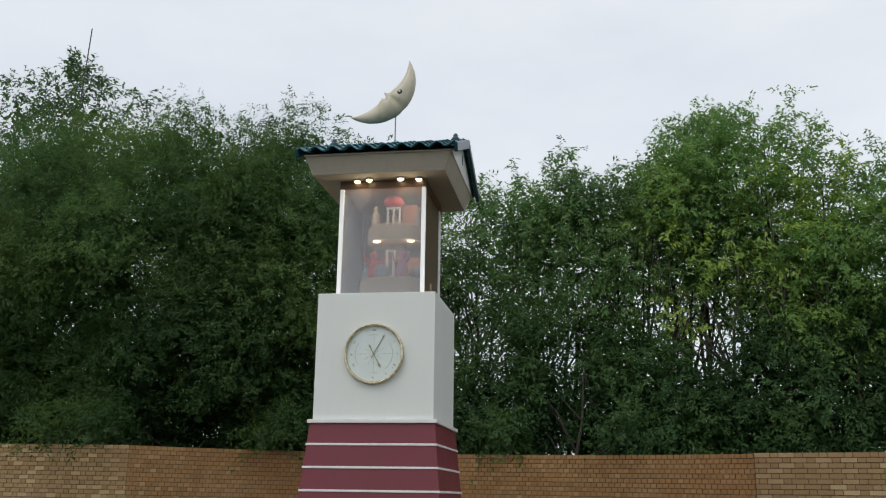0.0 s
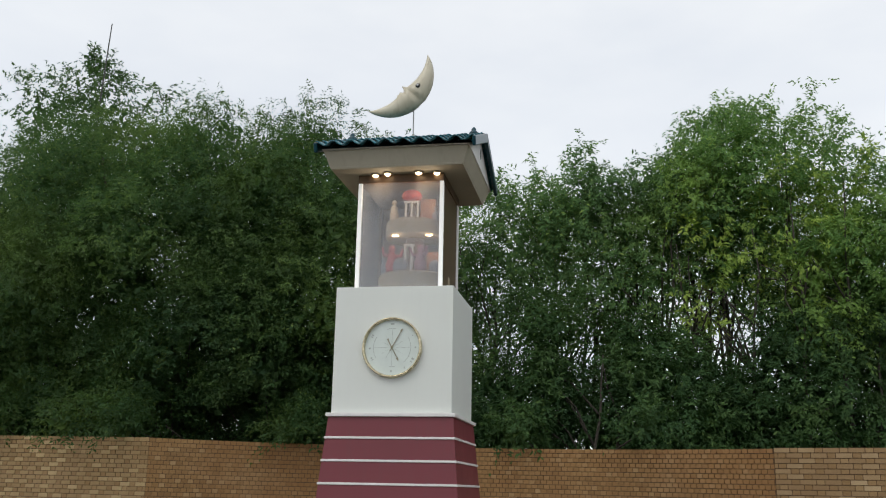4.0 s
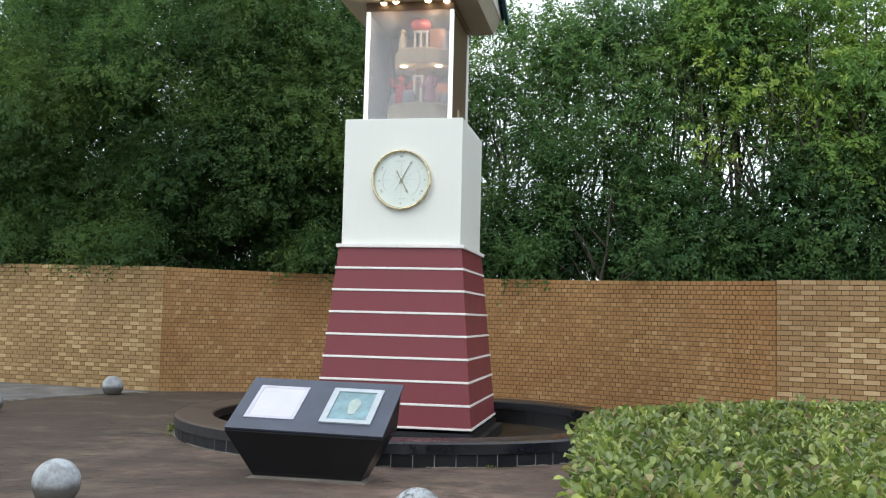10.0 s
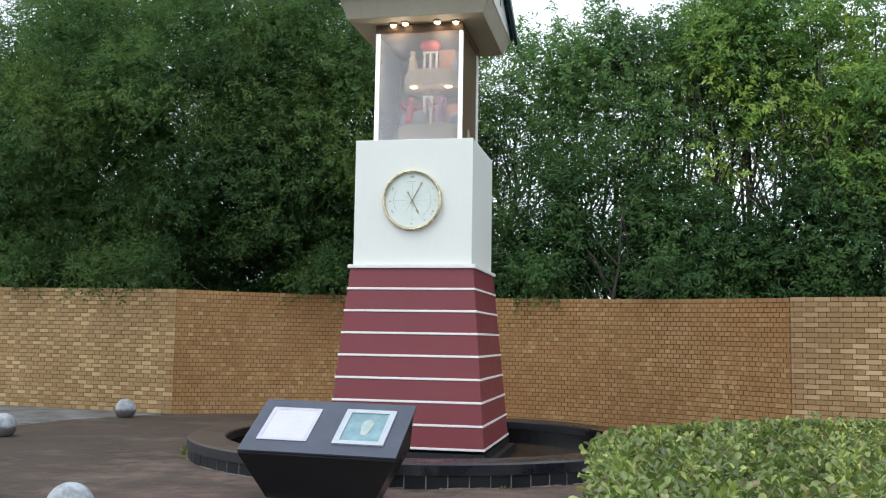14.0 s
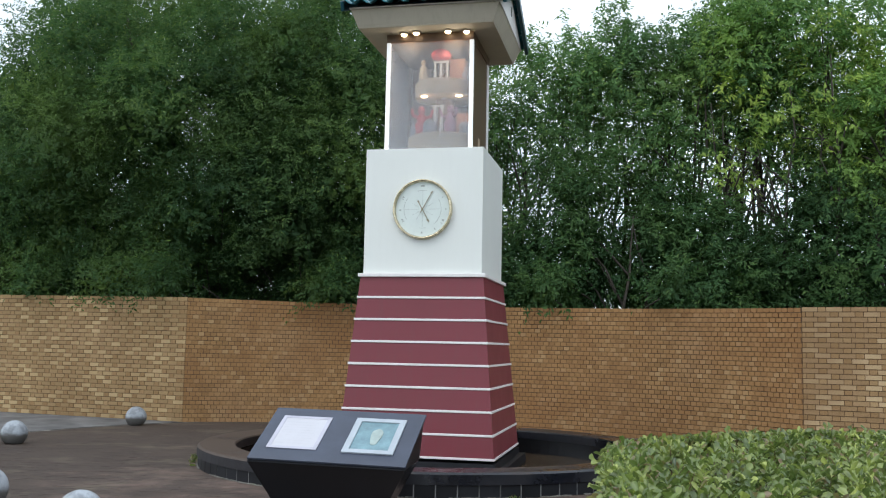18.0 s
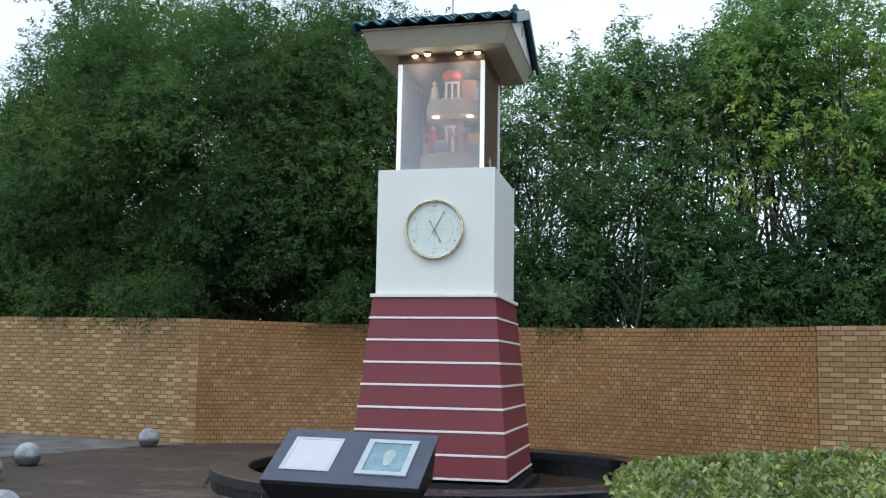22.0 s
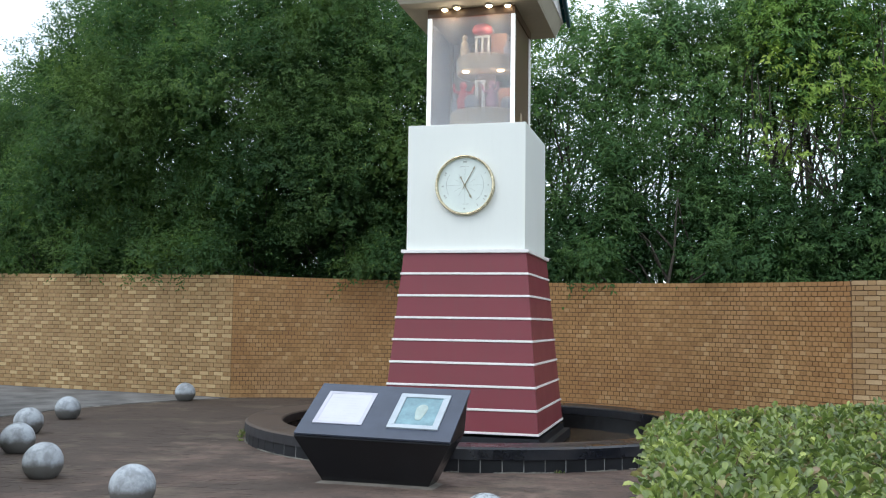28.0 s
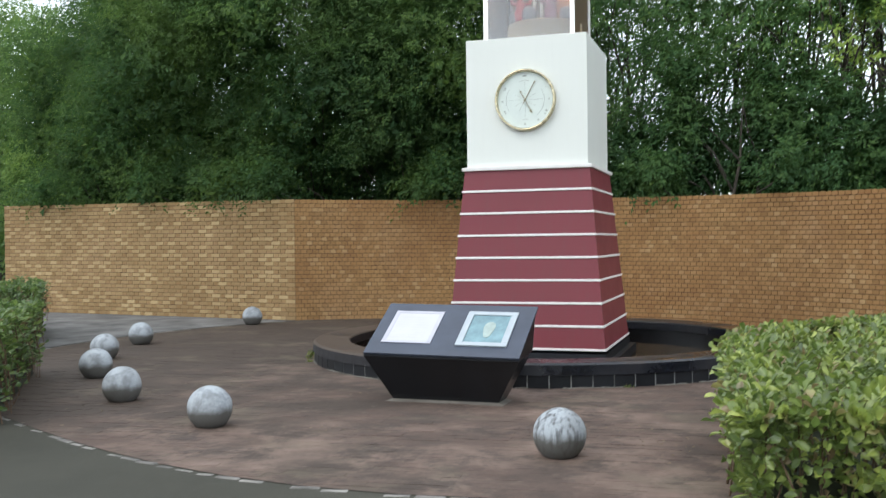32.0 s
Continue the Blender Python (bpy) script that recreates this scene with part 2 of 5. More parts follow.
M_BRASS = plain("brass", (0.66, 0.58, 0.40), 0.26, 0.9, vary=0.3, scale=20)
M_DIAL = plain("dial_enamel", (0.72, 0.79, 0.74), 0.35, vary=0.06)
M_DARKMETAL = plain("dark_metal", (0.05, 0.05, 0.045), 0.4, 0.8)
M_POLE = plain("dull_steel", (0.28, 0.28, 0.27), 0.45, 0.6)
M_POINTER = plain("aged_brass", (0.30, 0.27, 0.17), 0.4, 0.5)
M_INK = plain("grey_green_ink", (0.42, 0.46, 0.42), 0.6)
M_WOOD = plain("brown_board", (0.135, 0.085, 0.050), 0.35, vary=0.35, scale=8)
M_ORANGE = plain("orange_lacquer", (0.42, 0.17, 0.07), 0.4, vary=0.2)
M_DRUM = plain("tan_drum", (0.45, 0.36, 0.26), 0.5, vary=0.1)
M_RED = plain("red_lacquer", (0.55, 0.06, 0.06), 0.35, vary=0.2)
M_CREAM = plain("cream_cloth", (0.78, 0.75, 0.70), 0.7, vary=0.15)
M_DUSTY = plain("dusty_pink_cloth", (0.40, 0.17, 0.25), 0.7, vary=0.2)
M_GREYDOLL = plain("grey_lacquer", (0.30, 0.29, 0.33), 0.5, vary=0.2)
M_SLATE = plain("slate_blue_paint", (0.058, 0.070, 0.10), 0.45, vary=0.2, scale=5)
M_HEAD = plain("dark_slate_paint", (0.007, 0.008, 0.011), 0.3, vary=0.2, scale=5)
M_BLACK = plain("black_panel", (0.006, 0.0065, 0.008), 0.25, vary=0.4, scale=4)
M_PAPER = plain("white_notice", (0.56, 0.56, 0.59), 0.6, vary=0.05)
M_ALU = plain("pale_aluminium", (0.45, 0.50, 0.54), 0.45, 0.2, vary=0.1)
M_LILAC = plain("lilac_frame", (0.50, 0.50, 0.57), 0.5)
M_PLAQUE = plain("blue_plaque", (0.20, 0.33, 0.37), 0.3, vary=0.45, scale=5)
M_OCHRE = plain("pale_ochre", (0.38, 0.46, 0.43), 0.6, vary=0.25, scale=12)
M_MOON = streaked_paint("ivory_gilt", (0.66, 0.61, 0.47), 0.32, (0.36, 0.29, 0.17), 0.6)
M_BASIN = plain("basin_silt", (0.085, 0.056, 0.031), 0.14, vary=0.5, scale=3, bump=0.04)
M_TWIG = plain("brown_twig", (0.12, 0.075, 0.045), 0.85, vary=0.4, scale=12, bump=0.3)
M_BARK = plain("grey_bark", (0.075, 0.065, 0.050), 0.9, vary=0.4, scale=12, bump=0.5)


def curb_material():
    n = Nodes("black_granite")
    tone = n.noise(3, 5)
    col = n.ramp(tone, (0.3, (0.007, 0.008, 0.010)), (0.7, (0.016, 0.018, 0.022)))
    lime = n.noise(26, 4, 0.7, stretch=(4, 4, 0.6))
    col = n.mix(n.ramp(lime, (0.66, (0, 0, 0)), (0.8, (0.35, 0.35, 0.35))), col, (0.16, 0.16, 0.16))
    n.bump(n.noise(60, 3), 0.1, 0.003)
    return n.done(col, 0.5, spec=0.35)


M_CURB = curb_material()


def coping_material():
    n = Nodes("wet_coping")
    col = n.ramp(n.noise(14, 5), (0.3, (0.007, 0.008, 0.012)), (0.7, (0.014, 0.016, 0.022)))
    east = n.add("ShaderNodeSeparateXYZ", Vector=n.pos.outputs["Position"]).outputs["X"]
    silt = n.math("ADD", n.noise(1.3, 6, 0.65), n.add("ShaderNodeMapRange", Value=east, From_Min=-5.3, From_Max=-3.3, To_Min=0.20, To_Max=-0.04).outputs[0])
    flat = n.add("ShaderNodeSeparateXYZ", Vector=n.pos.outputs["True Normal"]).outputs["Z"]
    lies = n.math("MULTIPLY", n.ramp(silt, (0.50, (0, 0, 0)), (0.66, (0.85, 0.85, 0.85))), n.ramp(flat, (0.5, (0.12, 0.12, 0.12)), (0.9, (1, 1, 1))))
    col = n.mix(lies, col, (0.082, 0.055, 0.036))
    n.bump(n.noise(50, 3), 0.08, 0.003)
    return n.done(col, n.add("ShaderNodeMapRange", Value=silt, From_Min=0.35, From_Max=0.65, To_Min=0.12, To_Max=0.62).outputs[0], spec=0.5)


M_COPING = coping_material()


def glass_material():
    n = Nodes("glass")
    clear = n.add("ShaderNodeBsdfTransparent", Color=(0.96, 0.975, 0.975, 1))
    shine = n.add("ShaderNodeBsdfGlossy", Roughness=0.02)
    pane = n.add("ShaderNodeMixShader", Fac=n.add("ShaderNodeFresnel", IOR=1.45).outputs[0])
    n.link(clear.outputs[0], pane.inputs[1])
    n.link(shine.outputs[0], pane.inputs[2])
    # pale diffuse layer painted on the pane for the sky it reflects
    sky_veil = n.add("ShaderNodeBsdfDiffuse", Color=(0.60, 0.61, 0.64, 1))
    veiled = n.add("ShaderNodeMixShader", Fac=n.ramp(n.noise(3, 4), (0.3, (0.18, 0.18, 0.18)), (0.7, (0.24, 0.24, 0.24))))
    n.link(pane.outputs[0], veiled.inputs[1])
    n.link(sky_veil.outputs[0], veiled.inputs[2])
    n.link(veiled.outputs[0], n.t.nodes["Material Output"].inputs["Surface"])
    return n.m


M_GLASS = glass_material()


def lamp_material():
    n = Nodes("lit_lamp")
    n.bsdf.inputs["Emission Color"].default_value = (1.0, 0.72, 0.42, 1)
    n.bsdf.inputs["Emission Strength"].default_value = 9.0
    return n.done((0.9, 0.8, 0.6), 0.4)


M_LAMP = lamp_material()


def tube_material():
    n = Nodes("lit_tube")
    n.bsdf.inputs["Emission Color"].default_value = (1.0, 0.98, 0.95, 1)
    n.bsdf.inputs["Emission Strength"].default_value = 0.55
    return n.done((0.85, 0.85, 0.83), 0.4)


M_TUBE = tube_material()


def leaf_material(name, dark, mid, light, drift_scale=0.35, passing=1.0, gloss=0.2, dry=0.0, rough=0.6):
    """Leaves that differ one by one and in patches, with some light passing through them."""
    n = Nodes(name)
    p = n.pos.outputs["Random Per Island"]
    soft = tuple(0.5 * (a + c) for a, c in zip(dark, mid))
    col = n.ramp(p, (0.0, soft), (0.55, mid), (0.92, tuple(0.75 * a + 0.25 * c for a, c in zip(mid, light))), (0.97, light))
    if dry:
        col = n.mix(n.ramp(p, (0.30, (0, 0, 0)), (0.301, (1, 1, 1)), (0.30 + dry, (1, 1, 1)), (0.301 + dry, (0, 0, 0))), col, (0.17, 0.115, 0.062))
    drift = n.noise(drift_scale, 5)
    col = n.mix(n.ramp(drift, (0.47, (0, 0, 0)), (0.66, (0.7, 0.7, 0.7))), col, light)
    col = n.mix(n.ramp(n.noise(drift_scale * 0.8, 3, stretch=(1, 1, 0.8)), (0.36, (0.7, 0.7, 0.7)), (0.52, (0, 0, 0))), col, dark)
    n.done(col, rough, spec=gloss)
    pale = n.mix(1.0 - passing, n.mix(0.3, col, (0.09, 0.15, 0.025)), (0, 0, 0))
    through_leaf = n.add("ShaderNodeBsdfTranslucent", Color=pale)
    both = n.add("ShaderNodeAddShader")
    out = n.t.nodes["Material Output"]
    n.link(n.bsdf.outputs[0], both.inputs[0])
    n.link(through_leaf.outputs[0], both.inputs[1])
    n.link(both.outputs[0], out.inputs["Surface"])
    return n.m


M_LEAF_DENSE = leaf_material("dense_leaves", (0.020, 0.046, 0.021), (0.032, 0.071, 0.025), (0.094, 0.140, 0.033), 0.42, 1.0, 0.12)
M_LEAF_AIRY = leaf_material("airy_leaves", (0.038, 0.081, 0.035), (0.071, 0.137, 0.048), (0.168, 0.244, 0.060), 0.6, 0.95, 0.14)
M_LEAF_FRESH = leaf_material("fresh_leaves", (0.040, 0.090, 0.033), (0.089, 0.166, 0.048), (0.189, 0.276, 0.061), 0.55, 1.0, 0.14)
M_LEAF_BUSH = leaf_material("shrub_leaves", (0.019, 0.045, 0.020), (0.037, 0.081, 0.029), (0.081, 0.136, 0.040), 0.9, 0.85, 0.12)
M_LEAF_LIME = leaf_material("lime_leaves", (0.10, 0.17, 0.04), (0.175, 0.255, 0.052), (0.29, 0.355, 0.07), 0.9, 0.95)
M_LEAF_FAR = leaf_material("far_leaves", (0.048, 0.094, 0.034), (0.085, 0.145, 0.045), (0.16, 0.23, 0.055), 0.6, 1.0)
# darker leaf colours for the two hedges on the west
M_LEAF_HEDGE_DARK = leaf_material("dark_hedge_leaves", (0.022, 0.042, 0.014), (0.058, 0.098, 0.028), (0.165, 0.225, 0.060), 4.0, 0.65, 0.5, 0.03, 0.45)
M_LEAF_HEDGE = leaf_material("hedge_leaves", (0.028, 0.046, 0.014), (0.104, 0.148, 0.033), (0.31, 0.35, 0.082), 4.0, 0.65, 0.6, 0.10, 0.4)


# ---- mesh helpers ----
def mesh_of(name, bm, material=None, smooth=False):
    me = bpy.data.meshes.new(name)
    bm.normal_update()
    bm.to_mesh(me)
    bm.free()
    if material:
        me.materials.append(material)
    if smooth:
        me.polygons.foreach_set("use_smooth", [True] * len(me.polygons))
    return me


def part(name, bm, material, parent=None, label="", smooth=False):
    """Links a bmesh as one mesh object, under a thing or part if one is given."""
    ob = new(name, mesh_of(name, bm, material, smooth))
    if parent:
        ob.parent = parent
    if label:
        tagged(ob, label)
    return ob


def empty(name, place, label, category, group="", kind=""):
    ob = new(name)
    ob.location = place
    return tagged(ob, label, category, group, kind)


def quick_mesh(name, verts, faces_n, loops, material, smooth=False):
    """A mesh from numpy arrays: all faces have faces_n corners."""
    me = bpy.data.meshes.new(name)
    count = len(loops) // faces_n
    me.vertices.add(len(verts))
    me.vertices.foreach_set("co", np.ascontiguousarray(verts, np.float32).ravel())
    me.loops.add(len(loops))
    me.loops.foreach_set("vertex_index", np.ascontiguousarray(loops, np.int32))
    me.polygons.add(count)
    me.polygons.foreach_set("loop_start", np.arange(0, len(loops), faces_n, dtype=np.int32))
    me.update(calc_edges=True)
    if not smooth:
        me.shade_flat()
    me.materials.append(material)
    return me


def box(sx, sy, sz, at=(0, 0, 0), bevel=0.0, segments=2, bm=None, turn=None):
    bm = bm or bmesh.new()
    made = bmesh.ops.create_cube(bm, size=1.0)["verts"]
    bmesh.ops.scale(bm, vec=(sx, sy, sz), verts=made)
    if bevel:
        edges = list({e for v in made for e in v.link_edges})
        made = bmesh.ops.bevel(bm, geom=edges + made, offset=bevel, segments=segments, affect="EDGES", profile=0.5)["verts"]
    if turn:
        bmesh.ops.transform(bm, matrix=turn, verts=made)
    bmesh.ops.translate(bm, vec=at, verts=made)
    return bm


def frustum(hx0, hy0, z0, hx1, hy1, z1, bm=None, c=(0, 0), bevel=0.0, c1=None):
    """A four-sided block, half sizes below and above, round the middle c (c1 above)."""
    bm = bm or bmesh.new()
    v = [bm.verts.new((m[0] + sx * hx, m[1] + sy * hy, z)) for hx, hy, z, m in ((hx0, hy0, z0, c), (hx1, hy1, z1, c1 or c)) for sx, sy in ((-1, -1), (1, -1), (1, 1), (-1, 1))]
    bm.faces.new(v[3::-1])
    bm.faces.new(v[4:])
    for i in range(4):
        j = (i + 1) % 4
        bm.faces.new((v[i], v[j], v[4 + j], v[4 + i]))
    if bevel:
        bmesh.ops.bevel(bm, geom=bm.edges[:] + bm.verts[:], offset=bevel, segments=2, affect="EDGES", profile=0.5)
    return bm


def lathe(profile, steps=32, bm=None, at=(0, 0, 0), start=0.0, sweep=2 * math.pi):
    """A turned body round z from (radius, height) pairs."""
    bm = bm or bmesh.new()
    closed = sweep > 6.28
    rings = []
    for k in range(steps if closed else steps + 1):
        a = start + sweep * k / steps
        rings.append([bm.verts.new((at[0] + r * math.cos(a), at[1] + r * math.sin(a), at[2] + z)) for r, z in profile])
    for k in range(steps):
        a, b = rings[k], rings[(k + 1) % len(rings)]
        for i in range(len(profile) - 1):
            bm.faces.new((a[i], b[i], b[i + 1], a[i + 1]))
    bmesh.ops.remove_doubles(bm, verts=bm.verts, dist=1e-5)
    return bm


def tube(points, radii, sides=6, bm=None):
    """A tapering round bar through points."""
    bm = bm or bmesh.new()
    rings = []
    for i, p in enumerate(points):
        p = Vector(p)
        d = (Vector(points[min(i + 1, len(points) - 1)]) - Vector(points[max(i - 1, 0)])).normalized()
        side = d.cross(Vector((0.31, 0.9, 0.2))).normalized()
        other = d.cross(side)
        rings.append([bm.verts.new(p + float(radii[i]) * (math.cos(2 * math.pi * k / sides) * side + math.sin(2 * math.pi * k / sides) * other)) for k in range(sides)])
    for a, b in zip(rings, rings[1:]):
        for k in range(sides):
            bm.faces.new((a[k], a[(k + 1) % sides], b[(k + 1) % sides], b[k]))
    bm.faces.new(rings[0][::-1])
    bm.faces.new(rings[-1])
    return bm


# ---- ground ----
CX, CY = -2.73, 12.36          # the middle of the round plaza, under the tower
R_PLAZA = 7.15


def rim(a):
    """The plaza's radius towards the angle a: round, but drawn in on the side of the hedge."""
    d = np.clip((np.degrees(a) + 120 + 180) % 360 - 180, -40, 40)
    return R_PLAZA - 0.52 * np.cos(np.radians(d / 40 * 90)) ** 2


def build_ground():
    bm = bmesh.new()
    rings = [2.65, 6.0, 7.3, 12, 40, 200, 900, 4000]
    loops = [[bm.verts.new((CX + r * math.cos(2 * math.pi * k / 96), CY + r * math.sin(2 * math.pi * k / 96), -0.006)) for k in range(96)] for r in rings]
    for a, b in zip(loops, loops[1:]):
        for k in range(96):
            bm.faces.new((a[k], b[k], b[(k + 1) % 96], a[(k + 1) % 96]))
    tagged(part("ground", bm, M_TARMAC), "grey worn tarmac ground round the paved plaza", "ground", kind="structure")


build_ground()

# ---- brick walls ----
COURSES = 29
CORNER_L, CORNER_R = Vector((-8.50, 16.75)), Vector((2.23, 15.05))
MID = Vector((-2.6, 17.72))


def arc_through(a, b, c, n=60):
    """Points on the circle through three places, from a to c."""
    ax, ay, bx, by, cx, cy = *a, *b, *c
    d = 2 * (ax * (by - cy) + bx * (cy - ay) + cx * (ay - by))
    ux = ((ax * ax + ay * ay) * (by - cy) + (bx * bx + by * by) * (cy - ay) + (cx * cx + cy * cy) * (ay - by)) / d
    uy = ((ax * ax + ay * ay) * (cx - bx) + (bx * bx + by * by) * (ax - cx) + (cx * cx + cy * cy) * (bx - ax)) / d
    o, r = Vector((ux, uy)), (a - Vector((ux, uy))).length
    a0, a1 = math.atan2(ay - uy, ax - ux), math.atan2(cy - uy, cx - ux)
    return [o + r * Vector((math.cos(a0 + (a1 - a0) * k / n), math.sin(a0 + (a1 - a0) * k / n))) for k in range(n + 1)]


class Run:
    """A wall's front line in plan, with the height of its top along it."""

    def __init__(self, pts, z0, z1):
        self.p = np.array([tuple(p) for p in pts])
        self.s = np.r_[0, np.cumsum(np.hypot(*np.diff(self.p, axis=0).T))]
        self.length, self.z0, self.z1 = self.s[-1], z0, z1

    def at(self, s):
        x, y = np.interp(s, self.s, self.p[:, 0]), np.interp(s, self.s, self.p[:, 1])
        e = 0.05
        dx = np.interp(s + e, self.s, self.p[:, 0]) - np.interp(s - e, self.s, self.p[:, 0])
        dy = np.interp(s + e, self.s, self.p[:, 1]) - np.interp(s - e, self.s, self.p[:, 1])
        return x, y, np.arctan2(dy, dx), self.z0 + (self.z1 - self.z0) * s / self.length


def brick_rows(run, headers=False, first=0.0):
    """(middle, length, course) of every brick of a wall, in Flemish bond or all headers."""
    out = []
    for c in range(COURSES):
        s = first - (0.05625 if headers else 0.16875) * (c % 2)
        k = 0
        while s < run.length:
            ln = 0.215 if k % 2 == 0 and not headers else 0.1025
            a, b = max(s, 0.002), min(s + ln, run.length - 0.002)
            if b - a > 0.03:
                out.append(((a + b) / 2, b - a, c))
            s += ln + 0.01
            k += 1
    return out


BRICK_BOX = np.array([(x, y, z) for z in (-0.5, 0.5) for y in (0, 1) for x in (-0.5, 0.5)], float)
BRICK_FACES = np.array([(0, 1, 5, 4), (1, 3, 7, 5), (2, 0, 4, 6), (4, 5, 7, 6), (1, 0, 2, 3), (3, 2, 6, 7)])


def build_wall(name, label, run, material, thick, near, seed, headers=False):
    """Core of mortar with every brick of its face and top; those within the stretch near are pieces of their own."""
    rng = np.random.default_rng(seed)
    bm = bmesh.new()
    n = max(2, len(run.p) if len(run.p) > 2 else 12)
    cols = []
    for k in range(n + 1):
        x, y, a, top = run.at(run.length * k / n)
        nx, ny = -math.sin(a), math.cos(a)
        cols.append([bm.verts.new((x + nx * d, y + ny * d, z)) for d, z in ((0.010, -0.05), (0.010, top - 0.008), (thick - 0.01, top - 0.008), (thick - 0.01, -0.05))])
    for a, b in zip(cols, cols[1:]):
        for i in range(4):
            bm.faces.new((a[i], b[i], b[(i + 1) % 4], a[(i + 1) % 4]))
    bm.faces.new(cols[0])
    bm.faces.new(cols[-1][::-1])
    bmesh.ops.recalc_face_normals(bm, faces=bm.faces)
    wall = tagged(part(name, bm, M_MORTAR), label, "wall", kind="structure")
    rows = brick_rows(run, headers)
    s, ln, c = (np.array(v, float) for v in zip(*rows))
    x, y, a, top = run.at(s)
    h = top / COURSES
    z = (c + 0.5) * h - 0.004
    proud = rng.uniform(-0.0035, 0.0035, len(s))
    depth = np.where(c == COURSES - 1, thick, 0.10)
    high = h - 0.012
    pick = np.where((s > near[0]) & (s < near[1]) & (c >= COURSES - near[2]))[0][:300]
    chosen = np.zeros(len(s), bool)
    chosen[pick] = True
    rest = np.where(~chosen)[0]
    v = BRICK_BOX[None] * np.stack([ln[rest], depth[rest], high[rest]], -1)[:, None]
    v[:, :, 1] -= proud[rest][:, None]
    ca, sa = np.cos(a[rest])[:, None], np.sin(a[rest])[:, None]
    w = np.stack([x[rest][:, None] + v[:, :, 0] * ca - v[:, :, 1] * sa, y[rest][:, None] + v[:, :, 0] * sa + v[:, :, 1] * ca, z[rest][:, None] + v[:, :, 2]], -1)
    loops = (BRICK_FACES[None] + 8 * np.arange(len(rest))[:, None, None]).ravel()
    joined = new("bricks", quick_mesh("bricks", w.reshape(-1, 3), 4, loops, material))
    if not headers:
        joined.data.materials.append(M_BRICK_HEADER)
        joined.data.polygons.foreach_set("material_index", np.repeat((ln[rest] < 0.12).astype(np.int32), 6))
    joined.parent = wall
    tagged(joined, kind="stuff")
    shared = {}
    for i in pick:
        key = (round(ln[i], 3), bool(c[i] == COURSES - 1))
        if key not in shared:
            shared[key] = quick_mesh("brick", BRICK_BOX * (ln[i], depth[i], 1.0), 4, BRICK_FACES.ravel(), M_BRICK_HEADER if ln[i] < 0.12 and not headers else material)
        b = new("brick", shared[key])
        b.parent = wall
        b.matrix_local = pose(x[i] + math.sin(a[i]) * proud[i], y[i] - math.cos(a[i]) * proud[i], z[i], 0, 0, math.degrees(a[i])) @ Matrix.Diagonal((1, 1, high[i], 1))
    return wall


RUN_L = Run([(-16.7, 18.2), tuple(CORNER_L)], 2.44, 2.335)
RUN_M = Run(arc_through(CORNER_L + Vector((0.003, 0.003)), MID, CORNER_R - Vector((0.01, 0.01))), 2.33, 2.17)
RUN_R = Run([tuple(CORNER_R), (9.2, 13.1)], 2.18, 2.18)

# ---- plaza ----


